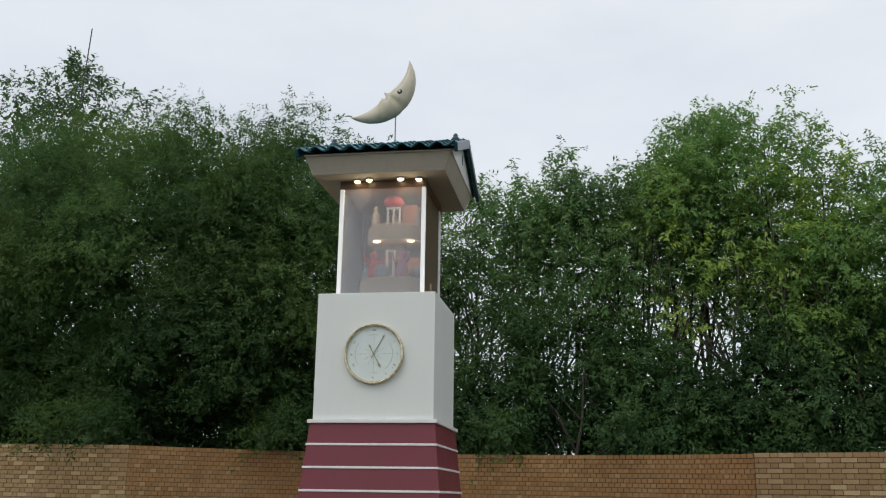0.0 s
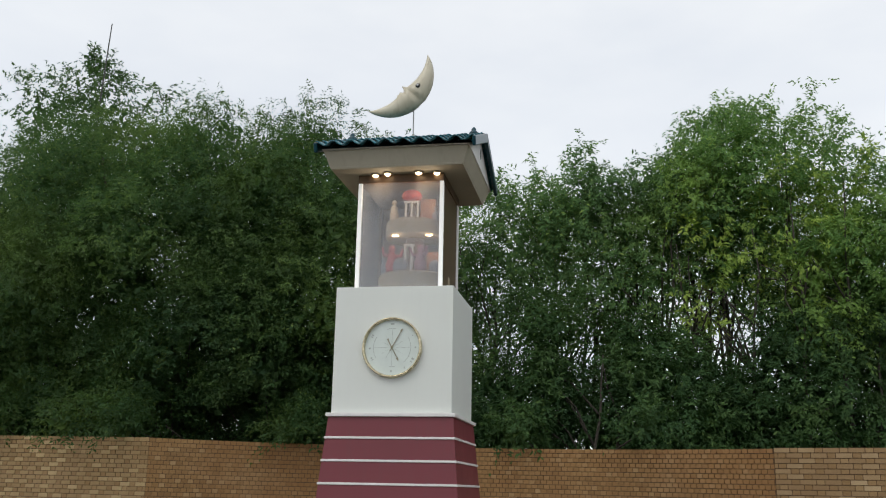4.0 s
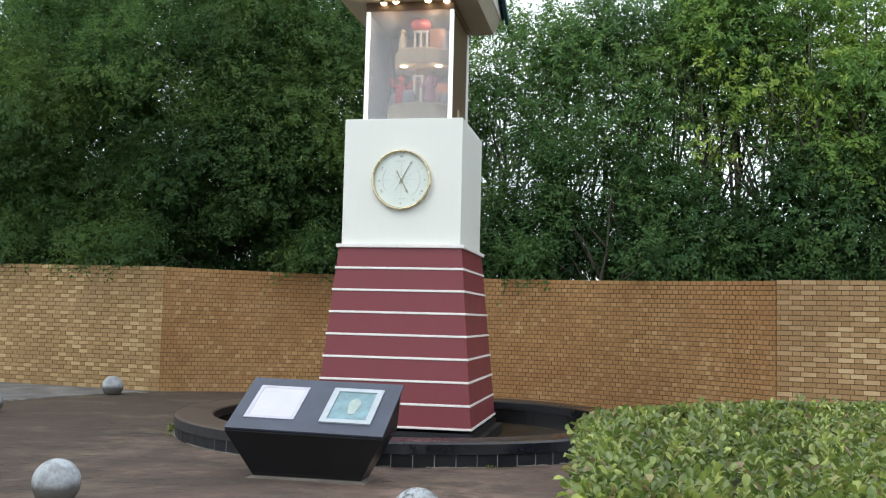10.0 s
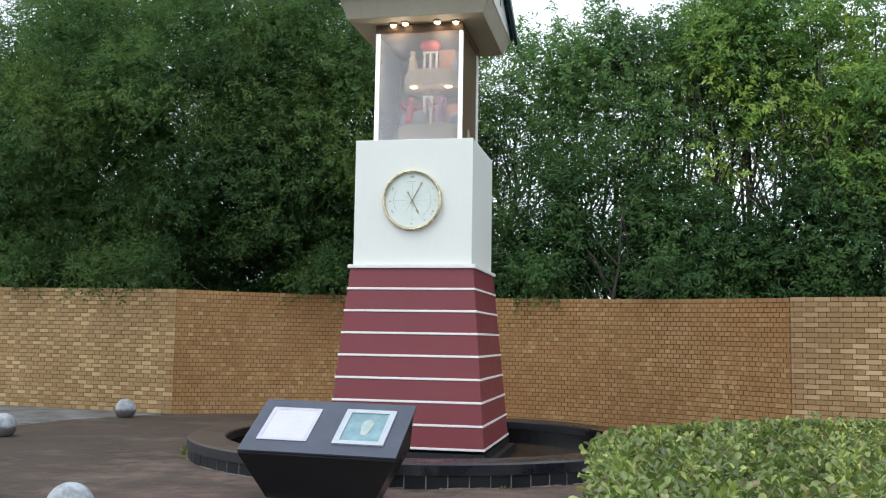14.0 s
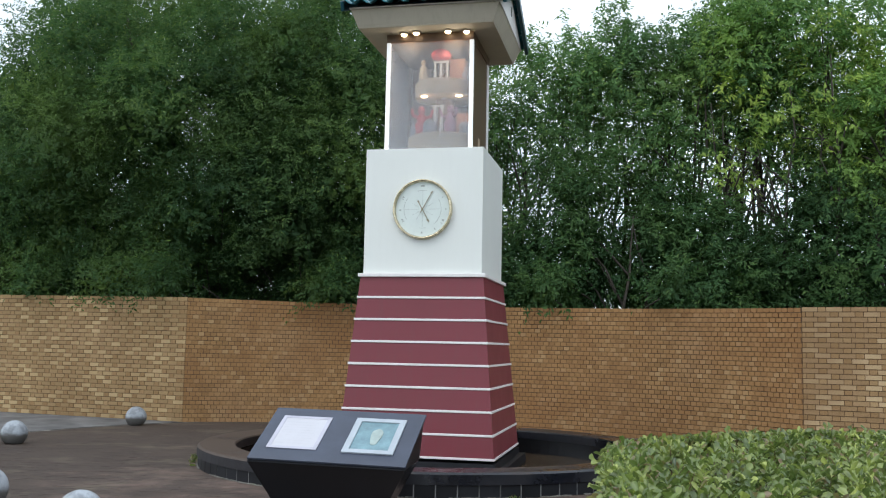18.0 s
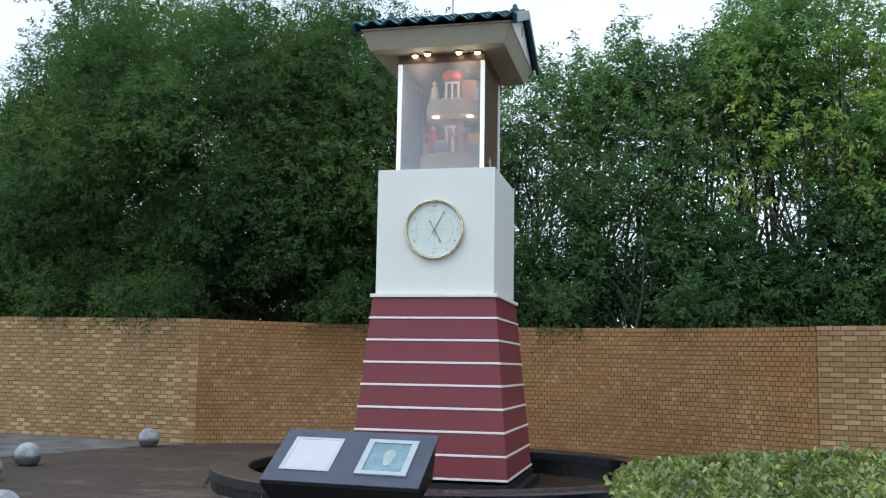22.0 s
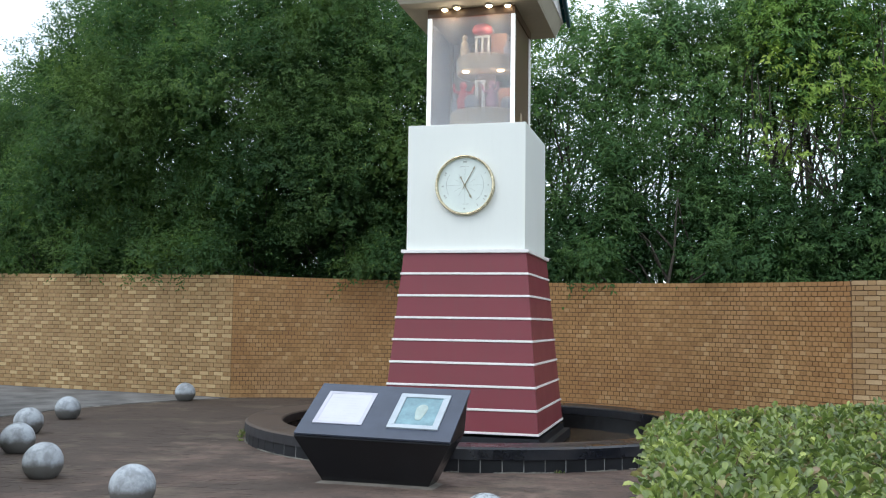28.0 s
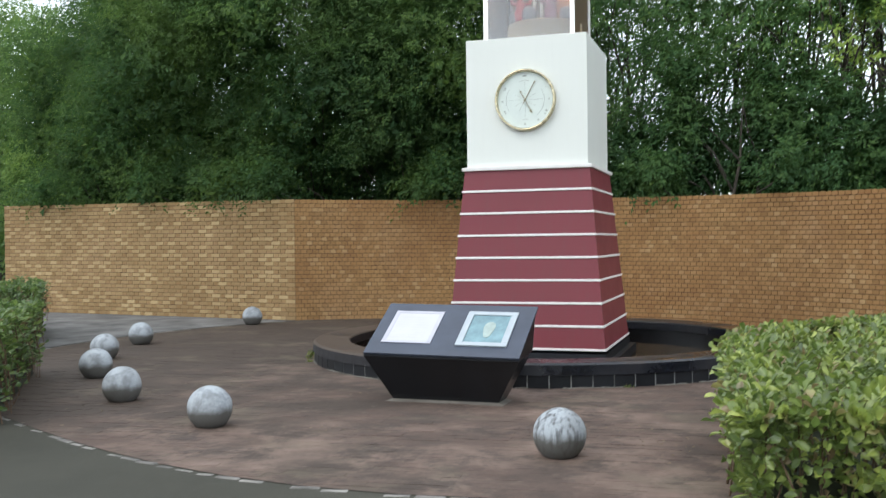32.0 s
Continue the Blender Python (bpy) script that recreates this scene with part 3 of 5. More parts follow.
def build_plaza():
    """Clay pavers in running bond over the round plaza, edged with a ring of pale setts."""
    rng = np.random.default_rng(5)
    pit, pl, pw = 0.207, 0.2055, 0.104
    rows = []
    for j in range(-70, 71):
        for i in range(-36, 37):
            rows.append(((i + 0.5 * (j % 2)) * pit, j * 0.105))
    p = np.array(rows)
    r = np.hypot(*p.T)
    p = p[(r < rim(np.arctan2(p[:, 1], p[:, 0]) + radians(4)) - 0.1) & (r > 3.02)]
    t = radians(4)
    x = CX + p[:, 0] * math.cos(t) - p[:, 1] * math.sin(t)
    y = CY + p[:, 0] * math.sin(t) + p[:, 1] * math.cos(t)
    z = rng.uniform(-0.0016, 0.0016, len(x)) + np.array([noise.noise((a * 0.9, b * 0.9, 4)) for a, b in zip(x, y)]) * 0.002
    near = np.where((np.abs(x + 1.6) < 1.1) & (np.abs(y - 6.9) < 1.4))[0][:300]
    chosen = np.zeros(len(x), bool)
    chosen[near] = True
    top = np.array([(-0.5, -0.5, -0.03), (0.5, -0.5, -0.03), (0.5, 0.5, -0.03), (-0.5, 0.5, -0.03), (-0.496, -0.491, 0), (0.496, -0.491, 0), (0.496, 0.491, 0), (-0.496, 0.491, 0)])
    faces = np.array([(0, 1, 5, 4), (1, 2, 6, 5), (2, 3, 7, 6), (3, 0, 4, 7), (4, 5, 6, 7)])
    base = top * (pl, pw, 1)
    turned = np.stack([base[:, 0] * math.cos(t) - base[:, 1] * math.sin(t), base[:, 0] * math.sin(t) + base[:, 1] * math.cos(t), base[:, 2]], -1)
    rest = np.where(~chosen)[0]
    v = turned[None] + np.stack([x[rest], y[rest], z[rest]], -1)[:, None]
    loops = (faces[None] + 8 * np.arange(len(rest))[:, None, None]).ravel()
    bed = bmesh.new()
    loops_b = [[bed.verts.new((CX + q * math.cos(2 * math.pi * k / 72), CY + q * math.sin(2 * math.pi * k / 72), -0.0009)) for k in range(72) for q in [2.96 if inner else rim(2 * math.pi * k / 72) - 0.03]] for inner in (True, False)]
    for k in range(72):
        bed.faces.new((loops_b[0][k], loops_b[1][k], loops_b[1][(k + 1) % 72], loops_b[0][(k + 1) % 72]))
    plaza = empty("paving", (0, 0, 0), "reddish brown clay block paving of a round plaza", "paving", kind="structure")
    ob = new("pavers", quick_mesh("pavers", v.reshape(-1, 3), 4, loops, M_PAVER))
    ob.parent = plaza
    tagged(ob, kind="stuff")
    part("bedding", bed, M_PAVER, plaza)
    one = quick_mesh("paver", turned, 4, faces.ravel(), M_PAVER)
    for i in near:
        b = new("paver", one)
        b.parent = plaza
        b.location = (x[i], y[i], z[i])
    edge = empty("edging", (0, 0, 0), "ring of small pale worn stone setts", "edging", kind="structure")
    count = 225
    sett = mesh_of("sett", box(0.18, 0.075, 0.05, (0, 0, -0.022), 0.012, 1), M_EDGING)
    for k in range(count):
        a = 2 * math.pi * k / count
        b = new("sett", sett)
        b.parent = edge
        worn = rng.random()
        b.matrix_local = pose(CX + rim(a) * math.cos(a), CY + rim(a) * math.sin(a), -0.012 * worn, 0, 0, math.degrees(a) + 90 + rng.normal() * 4) @ Matrix.Diagonal((1.08 - 0.7 * worn ** 2, 1.0 - 0.55 * rng.random(), 1, 1))
    strip = bmesh.new()
    arc = [radians(v) for v in range(143, 190, 4)]
    pts = [Vector((-15.9, 18.0, 0)), Vector((-8.6, 16.72, 0))] + [Vector((CX + (R_PLAZA + 0.05) * math.cos(v), CY + (R_PLAZA + 0.05) * math.sin(v), 0)) for v in arc] + [Vector((-15.9, 11.0, 0))]
    low = [strip.verts.new((q.x, q.y, -0.03)) for q in pts]
    high = [strip.verts.new((q.x, q.y, 0.004)) for q in pts]
    strip.faces.new(high[::-1])
    for i in range(len(pts)):
        j = (i + 1) % len(pts)
        strip.faces.new((low[j], low[i], high[i], high[j]))
    bmesh.ops.recalc_face_normals(strip, faces=strip.faces)
    tagged(part("pavement", strip, plain("pale_concrete", (0.165, 0.163, 0.160), 0.8, vary=0.75, scale=1.6, bump=0.3)), "pale grey worn concrete between the brick wall and the plaza", "pavement", kind="structure")


# ---- pool ring ----
def build_ring():
    ring = empty("pool", (CX + 0.035, CY - 0.03, 0), "round shallow basin with a black granite kerb", "pool")
    # coping: bullnosed top
    part("coping", lathe([(2.52, 0.13), (2.52, 0.228), (2.54, 0.243), (2.955, 0.250), (2.985, 0.230), (2.99, 0.128), (2.52, 0.128)], 96), M_COPING, ring, smooth=False)
    part("inner_wall", lathe([(2.525, 0.129), (2.53, -0.1)], 96), M_BLACK, ring)
    count = 86
    r0 = 2.96
    seg = 2 * math.pi / count
    bm = bmesh.new()
    half = seg * r0 / 2 - 0.0055
    box(half * 2, 0.03, 0.168, (0, 0, 0.042), 0.004, 1, bm)
    tile = mesh_of("kerb_tile", bm, M_CURB)
    for k in range(count):
        a = seg * k
        b = new("kerb_tile", tile)
        b.parent = ring
        b.matrix_local = pose(2.957 * math.cos(a), 2.957 * math.sin(a), 0, 0, 0, math.degrees(a) + 90)
    part("kerb_core", lathe([(2.969, -0.05), (2.969, 0.129)], 96), plain("pale_joint", (0.27, 0.27, 0.262), 0.9, vary=0.95, scale=2.4), ring)
    bm = bmesh.new()
    crumb = random.Random(8)
    for k in range(430):
        # crumbs of lime mortar along the foot, in broken runs
        a = 2 * math.pi * k / 430
        if noise.noise((math.cos(a) * 7, math.sin(a) * 7, 3)) > -0.08:
            box(0.05 * crumb.uniform(0.5, 1.0), crumb.uniform(0.012, 0.030), 0.014, (0, 0, 0), 0, 1, bm, pose(2.978 * math.cos(a), 2.978 * math.sin(a), 0.002 + crumb.uniform(-0.003, 0.004), crumb.uniform(-9, 9), 0, math.degrees(a) + 90 + crumb.uniform(-12, 12)))
    tagged(part("mortar_crumbs", bm, plain("lime_crumbs", (0.23, 0.22, 0.19), 0.95, vary=0.6, scale=5, bump=0.4), ring), kind="stuff")
    bm = bmesh.new()
    bmesh.ops.create_circle(bm, cap_ends=True, segments=96, radius=2.55, matrix=pose(0, 0, -0.08))
    part("basin_floor", bm, M_BASIN, ring, "brown silted wet basin floor")


build_ring()

# ---- tower ----
T_BOX0, T_BOX1 = 2.385, 3.97
H_BASE, H_TOP, H_BOX, H_CASE = 0.970, 0.782, 0.757, 0.575
CASE_TOP = 5.415


def build_tower():
    tower = empty("clock_tower", (CX - 0.02, CY, -0.08), "white and maroon clock tower with a teal tiled roof", "clock tower")
    o = 0.08

    def put(name, bm, material, label="", parent=tower, smooth=False):
        return part(name, bm, material, parent, label, smooth)

    # the tower is a little deeper than wide, its foot most of all
    DEEP = 0.05
    put("plinth", frustum(1.0, 1.1, 0, 0.985, 1.085, 0.115 + o, c=(0, 0.1)), M_CURB, "black stone plinth")
    put("plinth_step", frustum(1.075, 1.175, 0, 1.065, 1.165, 0.035 + o, c=(0, 0.1), bevel=0.006), M_CURB, "low black stone step round the plinth")
    # maroon skirt in eight courses, each with a white bead under it
    z0, z1 = 0.165, T_BOX0 - 0.045
    marks = [z0 + (z1 - z0) * (k / 7.93) for k in range(8)] + [z1]
    size = lambda z: H_BASE + (H_TOP - H_BASE) * (z - z0) / (z1 - z0)
    back = lambda z: 0.1 + (DEEP - 0.1) * (z - z0) / (z1 - z0)
    for k in range(8):
        a, b = marks[k], marks[k + 1]
        put("skirt_panel", frustum(size(a), size(a) + back(a), a + 0.014 + o, size(b), size(b) + back(b), b + o, c=(0, back(a)), c1=(0, back(b))), M_MAROON)
        put("bead", frustum(size(a) + 0.013, size(a) + 0.013 + back(a), a - 0.014 + o, size(a) + 0.012, size(a) + 0.012 + back(a), a + 0.0135 + o, c=(0, back(a)), bevel=0.004), M_TRIM)
    put("ledge", frustum(H_TOP + 0.03, H_TOP + 0.03 + DEEP, z1 + 0.001 + o, H_TOP + 0.03, H_TOP + 0.03 + DEEP, T_BOX0 + o, c=(0, DEEP), bevel=0.005), M_TRIM)
    put("clock_box", frustum(H_BOX, H_BOX + DEEP, T_BOX0 + 0.001 + o, H_BOX, H_BOX + DEEP, T_BOX1 + o, c=(0, DEEP), bevel=0.006), M_WHITE, "white painted box that carries the dial")
    # clock
    yf, zc, rc = -H_BOX, 3.190 + o, 0.378
    lay = pose(-0.002, yf - 0.001, zc, 90, 0, 0)

    def turned(profile, steps=64):
        bm = lathe(profile, steps)
        bmesh.ops.transform(bm, matrix=lay, verts=bm.verts)
        return bm

    clock = put("clock", turned([(0.0, 0.0), (rc - 0.02, 0.0), (rc - 0.02, 0.022), (0, 0.022)]), M_DIAL, "pale round clock dial")
    put("bezel", turned([(rc - 0.034, 0.0), (rc - 0.034, 0.036), (rc - 0.026, 0.060), (rc - 0.014, 0.070), (rc - 0.003, 0.060), (rc, 0.0)]), M_BRASS, "brass bezel", clock, True)
    for a0, a1 in ((58, 142), (168, 188), (238, 304), (343, 372)):
        ring = lathe([(0.236, 0.0222), (0.236, 0.0245), (0.2405, 0.0245), (0.2405, 0.0222)], 24, start=radians(90 - a1), sweep=radians(a1 - a0))
        bmesh.ops.transform(ring, matrix=lay, verts=ring.verts)
        put("chapter_arc", ring, M_INK, "", clock)

    def flat(shape, z, thick, material, name):
        bm = bmesh.new()
        low = [bm.verts.new((x, y, z)) for x, y in shape]
        f = bm.faces.new(low)
        g = bmesh.ops.extrude_face_region(bm, geom=[f])
        bmesh.ops.translate(bm, vec=(0, 0, thick), verts=[v for v in g["geom"] if isinstance(v, bmesh.types.BMVert)])
        bmesh.ops.recalc_face_normals(bm, faces=bm.faces)
        bmesh.ops.transform(bm, matrix=lay, verts=bm.verts)
        return put(name, bm, material, "", clock)

    def bar(angle, r0, r1, w0, w1, z, thick, material, name):
        d, n = Vector((math.sin(angle), math.cos(angle))), Vector((math.cos(angle), -math.sin(angle)))
        q = [d * r0 - n * w0, d * r0 + n * w0, d * r1 + n * w1, d * r1 - n * w1]
        return flat([(v.x, v.y) for v in q], z, thick, material, name)

    for deg, r0, long, wide in ((0, 0.285, 0.022, 0.022), (-4, 0.285, 0.022, 0.004), (118, 0.285, 0.030, 0.012), (126, 0.29, 0.024, 0.005), (147, 0.285, 0.024, 0.006), (181, 0.285, 0.020, 0.010),
                                (238, 0.275, 0.026, 0.005), (243, 0.28, 0.020, 0.010), (268, 0.275, 0.022, 0.010), (297, 0.275, 0.026, 0.005), (302, 0.28, 0.022, 0.008), (60, 0.29, 0.016, 0.005), (90, 0.29, 0.016, 0.008)):
        bar(radians(deg), r0, r0 + long, wide, wide, 0.0222, 0.003, M_INK, "hour_mark")
    for h in range(12):
        bar(radians(30 * h), 0.05, 0.225 if h % 3 == 0 else 0.15, 0.0013, 0.0013, 0.0221, 0.002, M_INK, "dial_line")
    bar(radians(29), -0.05, 0.25, 0.005, 0.003, 0.030, 0.006, M_POINTER, "minute_pointer")
    bar(radians(29), 0.225, 0.262, 0.010, 0.004, 0.0305, 0.005, M_POINTER, "minute_pointer_tip")
    bar(radians(152), -0.11, 0.17, 0.005, 0.004, 0.038, 0.006, M_POINTER, "hour_pointer")
    bar(radians(152), 0.145, 0.185, 0.014, 0.006, 0.0385, 0.005, M_POINTER, "hour_pointer_tip")
    bar(radians(332), 0.085, 0.118, 0.006, 0.012, 0.0385, 0.005, M_POINTER, "hour_pointer_tail")
    put("pointer_boss", turned([(0, 0.03), (0.013, 0.03), (0.013, 0.05), (0, 0.05)], 16), M_POINTER, "", clock)
    # glazed case
    c, zb, zt = H_CASE, T_BOX1 + o, CASE_TOP + o
    for sx in (-1, 1):
        for sy in (-1, 1):
            put("corner_post", box(0.05, 0.05 if sy < 0 else 0.13, zt - zb - 0.004, (sx * (c - 0.025), -c + 0.025 if sy < 0 else c - 0.065 + 2 * DEEP, (zb + zt) / 2 + 0.001), 0.004, 1), M_TUBE if sy < 0 else M_TRIM if sx > 0 else M_WOOD, "white lit tube at the corner of the case" if sy < 0 else "")
    for nm, sz, at in (("front_glass", (2 * c - 0.104, 0.008, zt - zb - 0.01), (0, -c + 0.02, (zb + zt) / 2)),
                       ("side_glass", (0.008, 2 * c - 0.186 + 2 * DEEP, zt - zb - 0.01), (-c + 0.02, -0.04 + DEEP, (zb + zt) / 2))):
        g = put(nm, box(*sz, at), M_GLASS, "clear glass pane")
        g.visible_shadow = False
    put("side_board", box(0.016, 2 * c - 0.186 + 2 * DEEP, zt - zb - 0.01, (c - 0.02, -0.04 + DEEP, (zb + zt) / 2)), M_WOOD, "glossy brown side board of the case")
    put("back_board", box(2 * c - 0.104, 0.02, zt - zb - 0.01, (0, c - 0.02 + 2 * DEEP, (zb + zt) / 2)), M_WOOD, "brown board at the back of the glazed case")
    # cornice under the roof: a brown header, a flat soffit and a fascia that leans out
    s0, s1 = 5.525 + o, 5.755 + o
    put("header", frustum(c, c + DEEP, CASE_TOP + o + 0.001, c, c + DEEP, s0 - 0.001, c=(0, DEEP)), M_WOOD, "brown header over the glazed case")
    put("soffit", frustum(0.875, 0.875 + DEEP, s0, 0.885, 0.885 + DEEP, s0 + 0.028, c=(0, DEEP), bevel=0.004), M_BEIGE, "beige soffit board")
    put("fascia", frustum(0.885, 0.885 + DEEP, s0 + 0.029, 0.96, 0.96 + DEEP, s1, c=(0, DEEP)), M_BEIGE, "beige outward leaning fascia")
    for x, y in ((-0.335, -0.622), (-0.165, -0.66), (0.255, -0.66), (0.49, -0.622)):
        spot = put("spotlight", lathe([(0.0, -0.022), (0.044, -0.022), (0.052, -0.012), (0.056, -0.001), (0.0, -0.001)], 20, at=(x, y, s0)), M_BEIGE, "small round downlight with a lit warm bulb", smooth=True)
        put("bulb", lathe([(0.0, -0.050), (0.022, -0.046), (0.038, -0.034), (0.042, -0.0225), (0.0, -0.0225)], 20, at=(x, y, s0)), M_LAMP, "lit warm white bulb", spot, True)
    # roof
    ex, ey, ez, rz = 1.03, 1.06 + DEEP, 5.77 + o, 6.215 + o
    roof_mid = Matrix.Translation((0, DEEP, 0))
    slope = math.atan2(rz - ez, ey)
    run = math.hypot(ey, rz - ez)
    roof = bmesh.new()
    v = [roof.verts.new(p) for p in ((-0.97, -ey + 0.05, ez - 0.01), (0.97, -ey + 0.05, ez - 0.01), (0.97, ey - 0.05, ez - 0.01), (-0.97, ey - 0.05, ez - 0.01), (-0.97, 0, rz - 0.045), (0.97, 0, rz - 0.045))]
    for f in ((3, 2, 1, 0), (0, 1, 5, 4), (2, 3, 4, 5), (1, 2, 5), (3, 0, 4)):
        roof.faces.new([v[i] for i in f])
    bmesh.ops.transform(roof, matrix=roof_mid, verts=roof.verts)
    put("gable", roof, M_TRIM, "white gable under the tiles")
    put("gable_mark", box(0.004, 0.07, 0.12, (0.972, -0.02 + DEEP, ez + 0.20)), M_DARKMETAL, "small dark gable vent")
    # S-shaped tile
    cols, rows_n, tw = 9, 4, 2 * ex / 9
    th = run / rows_n
    bm = bmesh.new()
    grid = []
    for j, (yy, lift) in enumerate(((-0.02, 0.028), (th * 0.5, 0.012), (th, 0.0))):
        grid.append([[bm.verts.new((tw * (i / 10 - 0.5), yy, lift + 0.030 * math.cos(2 * math.pi * i / 10) - d)) for i in range(11)] for d in (0, 0.016)])
    for j in range(2):
        for i in range(10):
            bm.faces.new((grid[j][0][i], grid[j][0][i + 1], grid[j + 1][0][i + 1], grid[j + 1][0][i]))
            bm.faces.new((grid[j + 1][1][i], grid[j + 1][1][i + 1], grid[j][1][i + 1], grid[j][1][i]))
    for i in range(10):
        bm.faces.new((grid[0][1][i], grid[0][1][i + 1], grid[0][0][i + 1], grid[0][0][i]))
    for j in range(2):
        for i in (0, 10):
            bm.faces.new([grid[j][0][i], grid[j + 1][0][i], grid[j + 1][1][i], grid[j][1][i]])
    bmesh.ops.recalc_face_normals(bm, faces=bm.faces)
    tile = mesh_of("roof_tile", bm, M_TILE, True)
    roof_ob = put("roof", box(2 * ex - 0.02, 0.10, 0.06, (0, DEEP, rz + 0.03), 0.02, 2), M_TILE_DARK, "teal glazed ridge and tiles")
    for side in (0, 1):
        for j in range(rows_n):
            for i in range(cols):
                t = new("roof_tile", tile)
                t.parent = roof_ob
                m = roof_mid @ pose(0, 0, 0, 0, 0, 180 * side) @ Matrix.Translation((-ex + tw * (i + 0.5), -ey, ez + 0.02)) @ pose(0, 0, 0, math.degrees(slope), 0, 0) @ Matrix.Translation((0, th * j, 0.012))
                t.matrix_local = m
    for sx in (-1, 1):
        for side in (0, 1):
            verge = box(0.05, run + 0.03, 0.13, (0, run / 2, -0.02), 0.015, 2)
            bmesh.ops.transform(verge, matrix=roof_mid @ pose(0, 0, 0, 0, 0, 180 * side) @ Matrix.Translation((sx * (ex + 0.012) * (1 if side == 0 else -1), -ey, ez + 0.02)) @ pose(0, 0, 0, math.degrees(slope), 0, 0), verts=verge.verts)
            put("verge_tile", verge, M_TILE_DARK, "", roof_ob)
        put("ridge_end", lathe([(0.06, 0), (0.07, 0.02), (0.05, 0.045), (0.03, 0.065), (0.036, 0.08), (0.015, 0.11), (0.0, 0.112)], 16, at=(sx * (ex - 0.16), DEEP, rz + 0.055)), M_TILE_DARK, "small ridge ornament", roof_ob, True)
    return tower


build_tower()


def doll(name, x, y, z, height, material, label, seed, arms=True):
    """A small plain figure of robe, head and hat as one body."""
    r = random.Random(seed)
    h = height
    prof = [(0.0, 0.0), (0.20 * h, 0.0), (0.19 * h, 0.10 * h), (0.22 * h, 0.30 * h), (0.14 * h, 0.45 * h), (0.18 * h, 0.58 * h), (0.08 * h, 0.68 * h), (0.06 * h, 0.70 * h), (0.12 * h, 0.76 * h), (0.13 * h, 0.84 * h), (0.08 * h, 0.93 * h), (0.0, 0.97 * h)]
    bm = lathe(prof, 14)
    for sx in (-1, 1) if arms else ():
        tube([(sx * 0.13 * h, 0, 0.58 * h), (sx * 0.31 * h, -0.05 * h, 0.60 * h), (sx * 0.37 * h, -0.12 * h, 0.84 * h)], [0.07 * h, 0.055 * h, 0.04 * h], 7, bm)
    ob = part(name, bm, material, smooth=True)
    ob.matrix_world = pose(x, y, z, 0, 0, r.uniform(-40, 40))
    return tagged(ob, label, "figurine", "figurines in the glazed case")


SX = CX + 0.07


